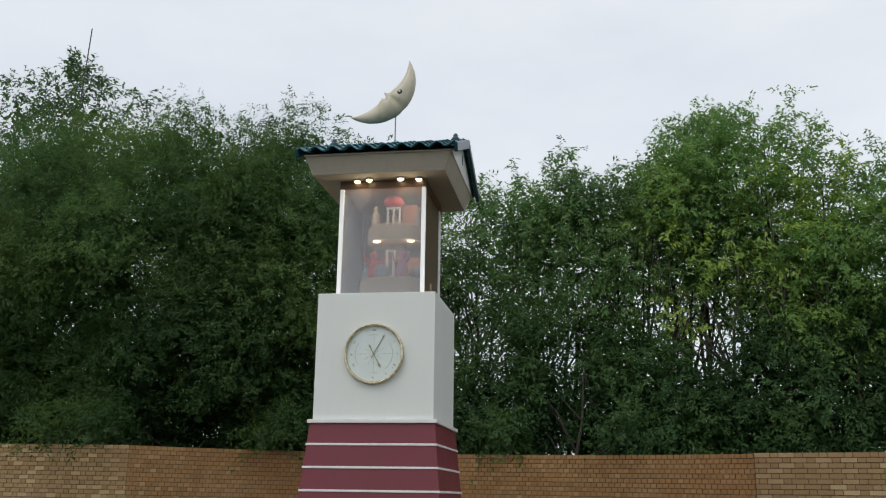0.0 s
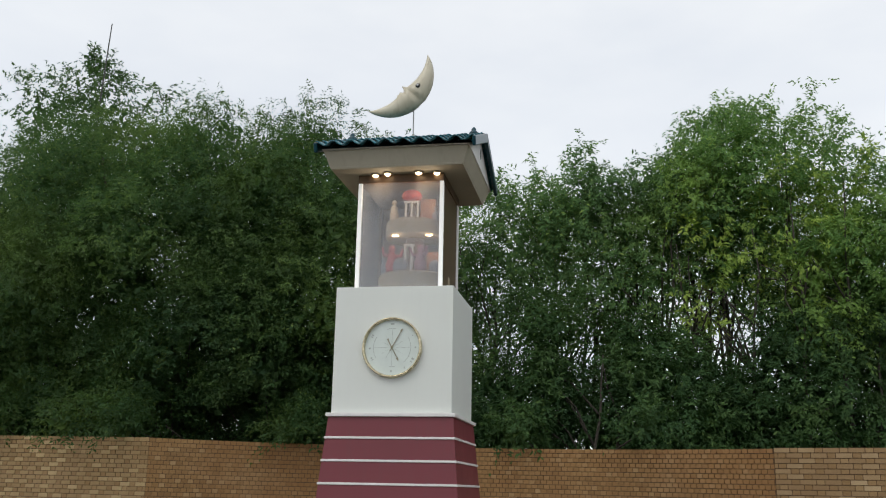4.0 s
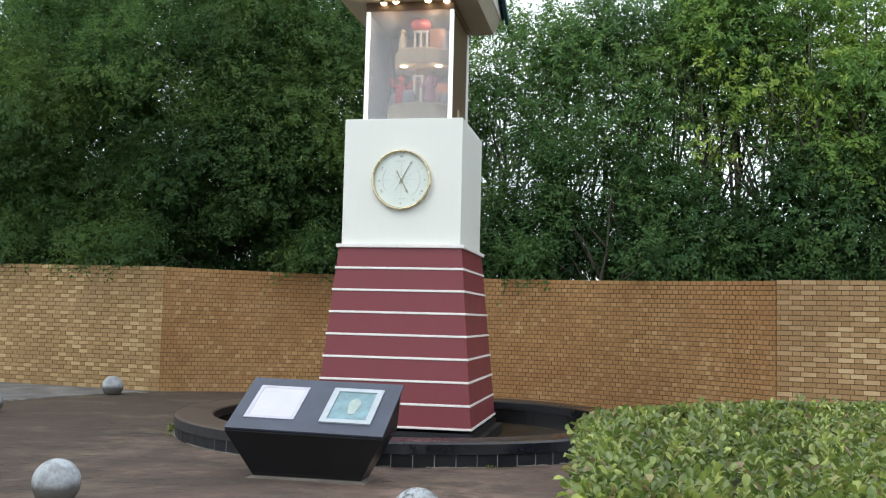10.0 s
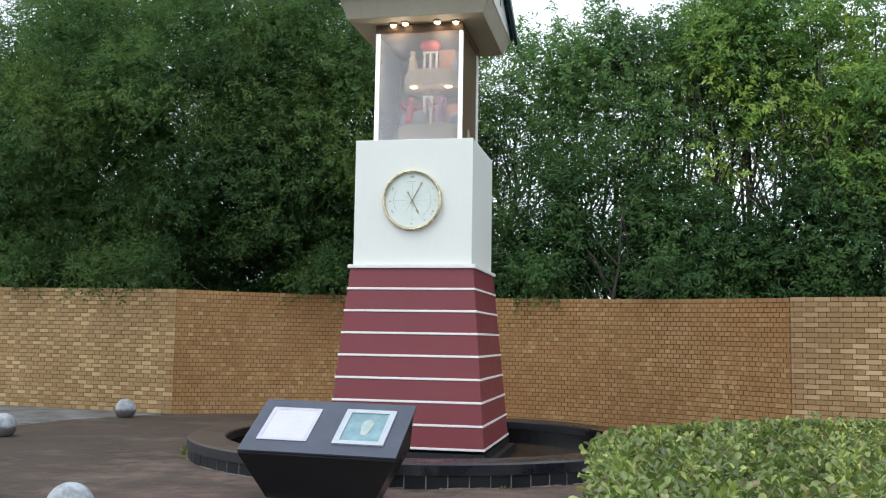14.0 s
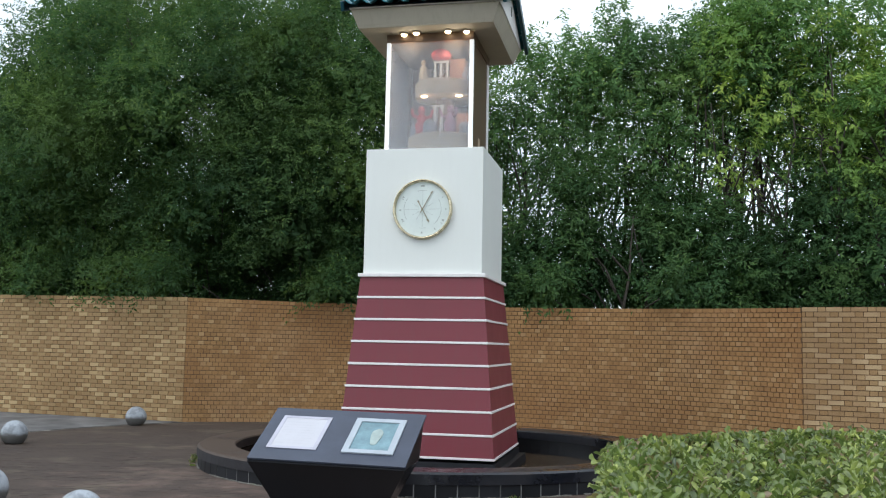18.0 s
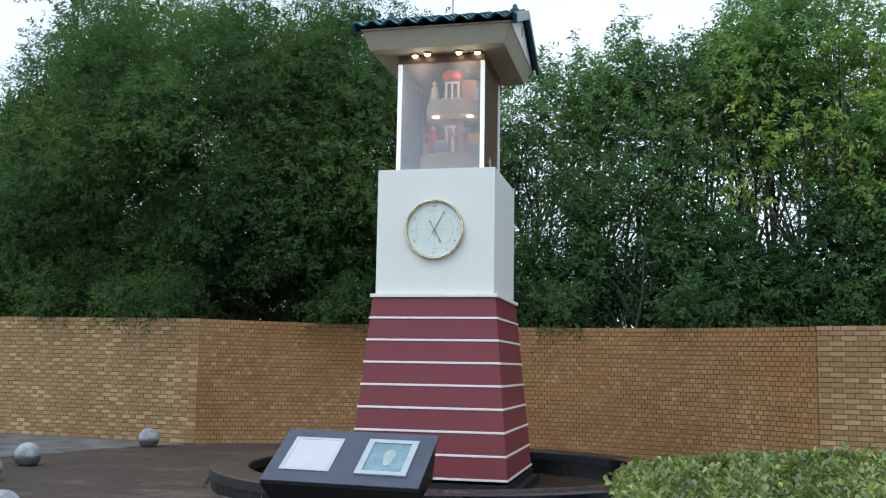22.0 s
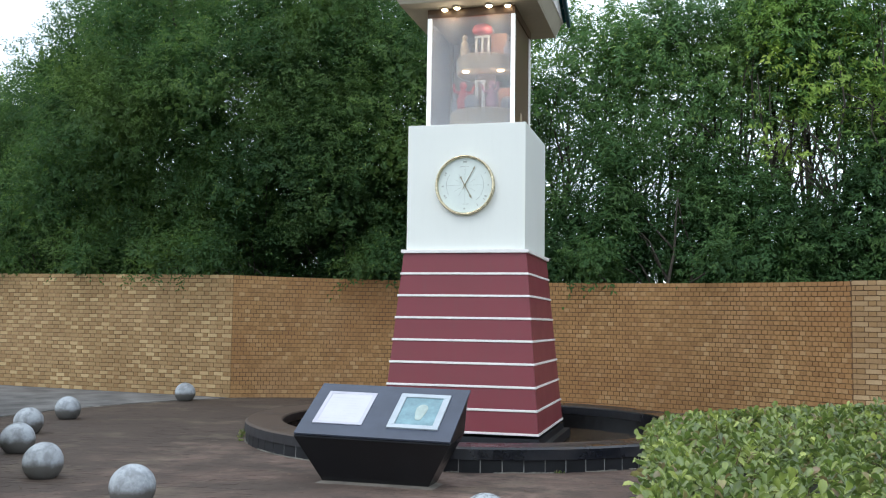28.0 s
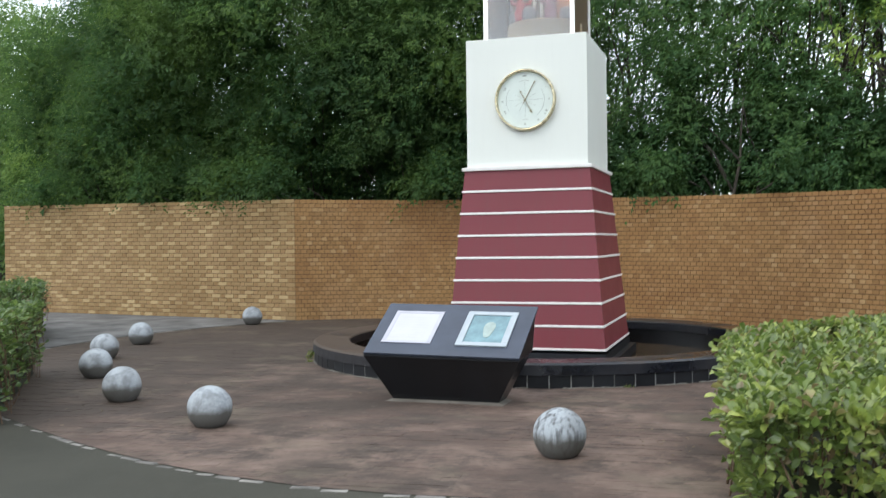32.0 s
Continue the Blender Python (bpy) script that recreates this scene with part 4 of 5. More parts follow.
def build_stage():
    z0 = T_BOX1 + 0.002
    st = empty("turntable", (SX, CY, z0), "tan two-tier revolving stage inside the glazed case", "stage")
    part("lower_drum", lathe([(0, 0), (0.46, 0), (0.48, 0.02), (0.48, 0.26), (0.46, 0.28), (0, 0.28)], 48), M_DRUM, st, smooth=False)
    part("column", lathe([(0.13, 0.281), (0.13, 0.799)], 24), M_WOOD, st)
    part("upper_drum", lathe([(0, 0.80), (0.38, 0.80), (0.40, 0.82), (0.40, 1.0), (0.38, 1.02), (0, 1.02)], 48), M_DRUM, st)
    part("backdrop_column", lathe([(0.10, 1.021), (0.10, 1.40)], 24), M_WOOD, st)
    for z, x in ((0.281, 0.30), (1.021, 0.20)):
        part("panel", box(0.21, 0.014, 0.30, (x, -0.16, z + 0.15), 0.004, 1), M_ORANGE, st, "orange painted upright panel")
    for x, y in ((-0.22, -0.27), (0.24, -0.25)):
        part("lamp", lathe([(0.0, 0.784), (0.034, 0.785), (0.044, 0.790), (0.048, 0.799), (0.0, 0.799)], 20, at=(x, y, 0)), M_LAMP, st, "small lit downlight")
    for k, (x, y, h, m, lab) in enumerate(((-0.24, -0.33, 0.38, M_RED, "red robed figurine with raised arms on the lower drum"), (0.15, -0.35, 0.38, M_DUSTY, "purple robed figurine with raised arms on the lower drum"), (-0.34, -0.05, 0.30, M_GREYDOLL, "grey figurine at the edge of the lower drum"), (0.33, -0.08, 0.30, M_DUSTY, "pink figurine on the lower drum"))):
        doll("figurine", SX + x, CY + y, z0 + 0.28, h, m, lab, k)
    for deg, rad_d in ((-108, 0.385), (-152, 0.38), (-32, 0.385)):
        d2 = part("toy_drum", lathe([(0, 0), (0.075, 0.0), (0.088, 0.02), (0.09, 0.10), (0.075, 0.15), (0.04, 0.17), (0.0, 0.172)], 20), M_GREYDOLL, smooth=True)
        d2.location = (SX + rad_d * math.cos(radians(deg)), CY + rad_d * math.sin(radians(deg)), z0 + 0.28)
        tagged(d2, "small rounded grey drum on the revolving stage", "drum", "toy drums")
    for x, y, z, h, label in ((-0.02, -0.30, 0.28, 0.36, "small white gate of upright posts on the lower drum"), (0.0, -0.28, 1.02, 0.22, "small white gate of upright posts on the upper drum")):
        gate = empty("toy_gate", (SX + x, CY + y, z0 + z), label, "gate", "toy gates")
        for px in ((-0.045, 0.045) if z < 1 else (-0.08, 0.0, 0.085)):
            part("post", tube([(px, 0, 0), (px, 0, h)], [0.024, 0.020] if z < 1 else [0.018, 0.014], 8), M_CREAM, gate)
        part("lintel", box(0.15 if z < 1 else 0.21, 0.03, 0.028, (0, 0, h + 0.012), 0.006, 1), M_CREAM, gate)
    for k, (deg, m, lab) in enumerate(((-140, M_DRUM, "tan robed figurine on the upper drum"), (-22, M_GREYDOLL, "grey figurine on the upper drum"))):
        a = radians(deg)
        doll("figurine", SX + 0.33 * math.cos(a), CY + 0.33 * math.sin(a), z0 + 1.02, 0.30, m, lab, 10 + k, k == 1)
    canopy = part("canopy", lathe([(0.0, 0.0), (0.08, 0.006), (0.125, 0.035), (0.138, 0.075), (0.115, 0.118), (0.06, 0.148), (0.0, 0.155)], 24), M_RED, smooth=True)
    canopy.location = (SX, CY - 0.28, z0 + 1.02 + 0.246)
    tagged(canopy, "rounded red lacquer canopy resting on a toy gate", "canopy")


build_stage()
# case pair: added fill lights without a fixture; drum pair: at the stage downlights
for nm, spot, watt in (("case_fill", (CX - 0.30, CY - 0.46, CASE_TOP - 0.13), 3.4), ("case_fill", (CX + 0.30, CY - 0.46, CASE_TOP - 0.13), 3.4), ("drum_lamp", (SX - 0.22, CY - 0.30, T_BOX1 + 0.70), 1.7), ("drum_lamp", (SX + 0.24, CY - 0.28, T_BOX1 + 0.70), 1.7)):
    lamp = new(nm, bpy.data.lights.new(nm, "POINT"))
    lamp.data.energy, lamp.data.color, lamp.data.shadow_soft_size = watt, (1.0, 0.78, 0.55), 0.001
    lamp.location = spot


def build_moon():
    thing = empty("moon_ornament", (CX, CY, 6.37), "ivory crescent moon ornament on a thin pole above the roof", "ornament")
    cx, cz, r = -0.32, 0.80, 0.60
    bm = bmesh.new()
    rings, n = [], 40
    for i in range(n + 1):
        u = i / n
        a = radians(-124 + 157 * u)
        w = 0.33 * max(0.012, math.sin(math.pi * u)) ** 0.85
        bumpn = 0.075 * math.exp(-((u - 0.505) / 0.028) ** 2) - 0.02 * math.exp(-((u - 0.44) / 0.02) ** 2) + 0.035 * math.exp(-((u - 0.385) / 0.018) ** 2) + 0.03 * math.exp(-((u - 0.33) / 0.02) ** 2)
        d = Vector((math.cos(a), 0, math.sin(a)))
        o = Vector((cx, 0, cz)) + d * r
        inner = o - d * (w + bumpn)
        dep = 0.13 * max(0.02, math.sin(math.pi * u)) ** 0.7
        ring = []
        for k in range(14):
            t = 2 * math.pi * k / 14
            f = 0.5 + 0.5 * math.cos(t)
            ring.append(bm.verts.new(inner.lerp(o, f) + Vector((0, dep * math.sin(t) * (1 if bumpn < 0.03 else 0.8), 0))))
        rings.append(ring)
    for a, b in zip(rings, rings[1:]):
        for k in range(14):
            bm.faces.new((a[k], a[(k + 1) % 14], b[(k + 1) % 14], b[k]))
    bm.faces.new(rings[0][::-1])
    bm.faces.new(rings[-1])
    bmesh.ops.recalc_face_normals(bm, faces=bm.faces)
    part("crescent", bm, M_MOON, thing, smooth=True)
    part("pole", tube([(0, 0, -0.11), (0, 0, 0.36)], [0.009, 0.009], 8), M_POLE, thing, "thin grey metal pole")
    eye = lathe([(0.0, 0.02), (0.022, 0.018), (0.035, 0.0)], 16)
    bmesh.ops.transform(eye, matrix=pose(0.075, -0.122, 0.61, 90, 0, 0), verts=eye.verts)
    part("eye_boss", eye, M_DARKMETAL, thing, "dark round boss", True)
    pale = lathe([(0.0, 0.028), (0.013, 0.026), (0.018, 0.014)], 12)
    bmesh.ops.transform(pale, matrix=pose(0.075, -0.122, 0.61, 90, 0, 0), verts=pale.verts)
    part("eye_centre", pale, M_TRIM, thing, "pale centre of the boss", True)


build_moon()


# ---- lectern ----
def build_lectern():
    th = empty("information_lectern", (-2.81, 8.63, 0), "black tapered information lectern with a sloping slate top", "lectern")
    o = Vector((-2.81, 8.63, 0))
    A, B, C, D = (Vector(p) - o for p in ((-3.563, 8.30, 0.452), (-2.078, 8.30, 0.43), (-2.062, 8.95, 0.848), (-3.530, 8.95, 0.866)))
    base = [Vector(p) - o for p in ((-3.30, 8.42, -0.004), (-2.305, 8.40, -0.004), (-2.30, 8.66, -0.004), (-3.29, 8.68, -0.004))]
    under = [Vector((p.x + dx, p.y + dy, z)) for p, dx, dy, z in ((A, 0.006, 0.004, 0.418), (B, -0.006, 0.004, 0.396), (C, -0.035, -0.03, 0.44), (D, 0.035, -0.03, 0.45))]

    def solid(low_ring, high_ring):
        bm = bmesh.new()
        lo = [bm.verts.new(p) for p in low_ring]
        hi = [bm.verts.new(p) for p in high_ring]
        bm.faces.new(hi)
        bm.faces.new(lo[::-1])
        for i in range(4):
            j = (i + 1) % 4
            bm.faces.new((lo[i], lo[j], hi[j], hi[i]))
        bmesh.ops.recalc_face_normals(bm, faces=bm.faces)
        return bm

    part("body", solid(base, [p * 1.0 + Vector((0, 0, -0.002)) for p in under]), M_BLACK, th, "glossy black tapered body")
    part("head", solid(under, [Vector((p.x + sx * 0.004, p.y + sy * 0.004, p.z - 0.0245)) for p, sx, sy in ((A, 1, 1), (B, -1, 1), (C, -1, -1), (D, 1, -1))]), M_HEAD, th, "dark slate wedge under the sloping top")
    apron = bmesh.new()
    rim = [apron.verts.new((p.x * 1.16, p.y * 1.42, -0.004)) for p in base]
    top_r = [apron.verts.new((p.x * 0.99, p.y * 0.99, 0.016)) for p in base]
    for i in range(4):
        j = (i + 1) % 4
        apron.faces.new((rim[i], rim[j], top_r[j], top_r[i]))
    part("mortar_fillet", apron, plain("pale_mortar", (0.15, 0.135, 0.115), 0.9, vary=0.4, scale=7, bump=0.3), th, "rough pale mortar round the foot")
    u, v = (B - A), (D - A)
    nrm = u.cross(v).normalized()

    def slab(u0, u1, v0, v1, z0, z1, bevel=0.0):
        bm = bmesh.new()
        q = [A + u * a + v * b for a, b in ((u0, v0), (u1, v0), (u1, v1), (u0, v1))]
        lowv = [bm.verts.new(p + nrm * z0) for p in q]
        hiv = [bm.verts.new(p + nrm * z1) for p in q]
        bm.faces.new(hiv)
        bm.faces.new(lowv[::-1])
        for i in range(4):
            j = (i + 1) % 4
            bm.faces.new((lowv[i], lowv[j], hiv[j], hiv[i]))
        if bevel:
            bmesh.ops.bevel(bm, geom=bm.edges[:] + bm.verts[:], offset=bevel, segments=2, affect="EDGES", profile=0.5)
        return bm

    part("top", slab(0, 1, 0, 1, -0.022, 0, 0.005), M_SLATE, th, "sloping slate blue top")

    def framed(name, u0, u1, v0, v1, w, fm, inner, label, deep=0.009):
        hold = part(name, slab(u0 + w, u1 - w, v0 + w * 1.6, v1 - w * 1.6, 0.0005, 0.005), inner, th, label)
        for a in ((u0, u1, v0, v0 + w * 1.6), (u0, u1, v1 - w * 1.6, v1), (u0, u0 + w, v0 + w * 1.61, v1 - w * 1.61), (u1 - w, u1, v0 + w * 1.61, v1 - w * 1.61)):
            part("frame_bar", slab(*a, 0.0005, deep, 0.002), fm, hold, "pale metal frame")
        return hold

    framed("notice", 0.082, 0.408, 0.20, 0.83, 0.026, M_LILAC, M_PAPER, "white printed notice in a pale frame")
    q = framed("plaque", 0.572, 0.897, 0.18, 0.84, 0.040, M_ALU, M_PLAQUE, "blue green plaque with a pale ochre motif", 0.018)
    m = bmesh.new()
    ring_v = [m.verts.new(A + u * (0.745 + (0.034 + 0.006 * math.sin(3 * t)) * math.cos(t)) + v * (0.50 + (0.17 + 0.02 * math.cos(2 * t)) * math.sin(t)) + nrm * 0.006) for t in [2 * math.pi * k / 24 for k in range(24)]]
    g = bmesh.ops.extrude_face_region(m, geom=[m.faces.new(ring_v)])
    bmesh.ops.translate(m, vec=nrm * 0.003, verts=[q2 for q2 in g["geom"] if isinstance(q2, bmesh.types.BMVert)])
    part("motif", m, M_OCHRE, q, "pale ochre motif")
    for k in range(9):
        part("text_line", slab(0.125, 0.34 - 0.04 * (k % 3 == 2), 0.70 - 0.05 * k, 0.712 - 0.05 * k, 0.0052, 0.0055), plain("faint_print", (0.55, 0.55, 0.58), 0.6) if k == 0 else bpy.data.materials["faint_print"], bpy.data.objects["notice"])


build_lectern()


# ---- stone balls ----
def build_balls():
    spots = [(-4.30, 6.86), (-5.80, 7.76), (-7.12, 9.08), (-8.18, 10.62), (-8.82, 12.3), (-8.88, 15.75), (-1.37, 6.50)]
    ball = None
    bm = bmesh.new()
    bmesh.ops.create_uvsphere(bm, u_segments=40, v_segments=24, radius=0.181)
    for v in bm.verts:
        n = noise.noise(v.co * 9) * 0.0035
        v.co += v.co.normalized() * n
        v.co.z = max(v.co.z, -0.146)
    for f in bm.faces:
        f.smooth = True
    for k, (x, y) in enumerate(spots):
        m = pose(x, y, 0.146, 0, 0, 57 * k)
        if ball is None:
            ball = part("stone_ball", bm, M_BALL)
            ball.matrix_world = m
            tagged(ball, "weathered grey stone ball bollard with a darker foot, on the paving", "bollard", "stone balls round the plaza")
        else:
            other = copy_thing(ball, m)
            if k == 6:
                other.data = other.data.copy()
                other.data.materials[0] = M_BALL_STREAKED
                tagged(other, "grey stone ball bollard with heavy dark rain streaks")


build_balls()


# ---- foliage ----
def leaves(centres, dirs, length, width, rng, fold=0.25, rounded=False, facing=None):
    """Folded leaves: base, sides and tip each; arrays of places and of the ways they point."""
    n = len(centres)
    side = np.cross(dirs, rng.normal(size=(n, 3)) if facing is None else facing)
    side /= np.linalg.norm(side, axis=1, keepdims=True) + 1e-9
    up = np.cross(side, dirs)
    ln = (length * rng.uniform(0.65, 1.3, n))[:, None]
    wd = (width * rng.uniform(0.7, 1.25, n))[:, None]
    if not rounded:
        v = np.stack([centres, centres + dirs * ln * 0.45 + side * wd * 0.5 + up * wd * fold, centres + dirs * ln - up * ln * 0.12, centres + dirs * ln * 0.45 - side * wd * 0.5 + up * wd * fold], 1)
        f = np.array([(0, 1, 2), (0, 2, 3)])
        k = 4
    else:
        edge = [(0.30, 0.30), (0.62, 0.50), (0.88, 0.34)]
        v = np.stack([centres + dirs * ln * 0.55] + [centres] + [centres + dirs * ln * a + side * wd * b + up * wd * fold * b * 2 for a, b in edge] + [centres + dirs * ln - up * ln * 0.08]
                     + [centres + dirs * ln * a - side * wd * b + up * wd * fold * b * 2 for a, b in edge[::-1]], 1)
        f = np.array([(0, q, q + 1 if q < 8 else 1) for q in range(1, 9)])
        k = 9
    loops = (f[None] + k * np.arange(n)[:, None, None]).ravel()
    return v.reshape(-1, 3), loops


def unit(v):
    return v / (np.linalg.norm(v, axis=1, keepdims=True) + 1e-9)


def build_tree(x, y, top, low, rx, ry, sprays, per, seed, material, label, leaf=0.12, shoots=10, trunks=1, lean=0.0, name="tree", fill=0.5, inner=1500, taper=0.45, over=0, droop=0.25, belly=0.0, rise=0.65, lumps=34, sparse=0.0):
    """Trunk and limbs, sprays of leaves over lumps of uneven size, larger leaves deep inside; shoots stand up out of the top."""
    rng = np.random.default_rng(seed)
    tree = empty(name, (x, y, -0.02), label, name, "trees behind the brick wall" if name == "tree" else "shrubs behind the brick wall")
    h = top - low
    nl = lumps
    t = 0.95 * (np.arange(nl) + rng.random(nl)) / nl
    spread = np.where(t < taper, 0.74 + 0.26 * t / taper, np.cos(np.clip((t - taper) / (1 - taper), 0, 1) * 1.45) ** 0.7)
    ang = np.arange(nl) * 2.4 + rng.normal(size=nl) * 0.5
    rad = np.sqrt(rng.uniform(0.05, 1, nl)) * 0.85
    size = rng.uniform(0.32, 0.70, nl) * min(rx, ry, 2.0) * (0.6 + 0.45 * spread) * (34 / nl) ** 0.4
    lump = np.stack([rx * spread * rad * np.cos(ang) + lean * t * h, ry * spread * rad * np.sin(ang), low + 0.25 + t * (h - 0.25) - size * 0.3], 1)
    lump[:, 1] -= belly * (np.sin(np.pi * np.clip(t * 1.1, 0, 1)) - 0.35)
    if over:
        # low boughs that hang over the top of the wall
        line = np.concatenate([RUN_L.p, RUN_M.p[1:]])
        lump[:over, 0] = rng.uniform(-rx, rx, over) * 0.8
        lump[:over, 1] = np.interp(x + lump[:over, 0], line[:, 0], line[:, 1]) - y + rng.uniform(0.0, 0.25, over)
        lump[:over, 2] = np.interp(x + lump[:over, 0], [-16.7, -8.5, 2.2], [2.44, 2.335, 2.17]) + rng.uniform(0.16, 0.36, over)
        size[:over] = rng.uniform(0.30, 0.52, over)
    bases = [Vector((rng.uniform(-0.9, 0.9) * (trunks > 1), rng.uniform(-0.5, 0.5) * (trunks > 1), 0)) for _ in range(trunks)]
    stems = []
    for b in bases:
        hgt = low + h * rng.uniform(0.62, 0.85)
        pts = [b + Vector((lean * s * h * 0.6 + rng.normal() * 0.12 * s + b.x * s * 0.7, rng.normal() * 0.12 * s + b.y * s * 0.5, s * hgt)) for s in np.linspace(0, 1, 8)]
        r0 = 0.15 if trunks == 1 else 0.06
        part("trunk", tube(pts, [r0 * (1 - 0.8 * s) for s in np.linspace(0, 1, 8)], 8), M_BARK, tree, smooth=True)
        stems.append(pts)
    for p in lump[:18]:
        pts = stems[rng.integers(len(stems))]
        want = max(1, min(6, int(7 * (p[2] - 0.25 * h) / max(0.1, pts[-1].z))))
        a, e = pts[want], Vector(p)
        part("limb", tube([a, a.lerp(e, 0.5) + Vector((0, 0, 0.18)), e], [0.026, 0.017, 0.008], 5), M_BARK, tree, smooth=True)
    w = size ** 2
    w *= 1 + 0.7 * (t < 0.4)
    w[:over] *= 1.3
    w *= np.where(lump[:, 2] < sparse, 0.32, 1.0)
    which = rng.choice(nl, sprays, p=w / w.sum())
    d = unit(rng.normal(size=(sprays, 3)))
    d[:, 2] = np.where(d[:, 2] < -0.45, -d[:, 2], d[:, 2])
    rr = np.where(rng.random(sprays) < fill, rng.uniform(0.3, 0.85, sprays), rng.uniform(0.85, 1.15, sprays))
    c = lump[which] + d * (size[which] * rr)[:, None]
    # the side turned away from the open plaza is thinner
    keep = (c[:, 2] > low - 0.3) & ((d[:, 1] < 0.35) | (rng.random(sprays) < 0.35))
    c, d = c[keep], d[keep]
    twig = unit(d + np.array([0, 0, 0.2]) + rng.normal(size=d.shape) * 0.45)
    if shoots:
        hi = np.argsort(-lump[:, 2])[:14]
        pick = rng.choice(hi, shoots)
        start = lump[pick] + np.stack([rng.normal(size=shoots) * 0.3, rng.normal(size=shoots) * 0.3, size[pick] * 0.75], 1)
        for s in start:
            ln = rng.uniform(0.35, 0.95)
            k = int(ln * 20)
            q = s + np.outer(np.linspace(0, ln, k), (rng.normal() * 0.12, rng.normal() * 0.12, 1)) + rng.normal(size=(k, 3)) * 0.05
            c = np.concatenate([c, q])
            twig = np.concatenate([twig, unit(np.array([0, 0, 0.8]) + rng.normal(size=(k, 3)) * 0.6)])
    n = len(c)
    # each spray is a twig with leaves to both sides of it, turned outwards and up to the light
    out = np.concatenate([d, np.tile([0.0, -0.3, 0.6], (n - len(d), 1))])
    face = unit(out * 1.25 + np.array([0, -0.1, rise]) + rng.normal(size=(n, 3)) * 0.36)
    side = unit(np.cross(twig, face))
    s01 = np.linspace(0.0, 1.0, per)[None, :, None]
    reach = rng.uniform(0.24, 0.52, (n, 1, 1))
    swap = np.where(np.arange(per) % 2, 1.0, -1.0)[None, :, None]
    at = c[:, None] + twig[:, None] * s01 * reach - np.array([0, 0, 1.0]) * (s01 ** 2 * reach * 0.35) + rng.normal(size=(n, per, 3)) * 0.028
    way = unit((twig[:, None] * 0.55 + side[:, None] * swap * (1.0 - 0.5 * s01) + rng.normal(size=(n, per, 3)) * 0.32 + np.array([0, 0, -droop])).reshape(-1, 3))
    look_up = (face[:, None] + rng.normal(size=(n, per, 3)) * 0.30).reshape(-1, 3)
    v, loops = leaves(at.reshape(-1, 3), way, leaf, leaf * 0.42, rng, facing=look_up)
    if inner:
        which = rng.choice(nl, inner, p=w / w.sum())
        q = lump[which] + unit(rng.normal(size=(inner, 3))) * (size[which] * rng.uniform(0, 0.60, inner))[:, None]
        q = q[q[:, 2] > low + 0.2]
        v2, l2 = leaves(q, unit(rng.normal(size=(len(q), 3))), 0.19, 0.115, rng)
        loops = np.concatenate([loops, l2 + len(v)])
        v = np.concatenate([v, v2])
    crown = new("crown", quick_mesh("crown", v, 3, loops, material, True))
    crown.parent = tree
    return tree


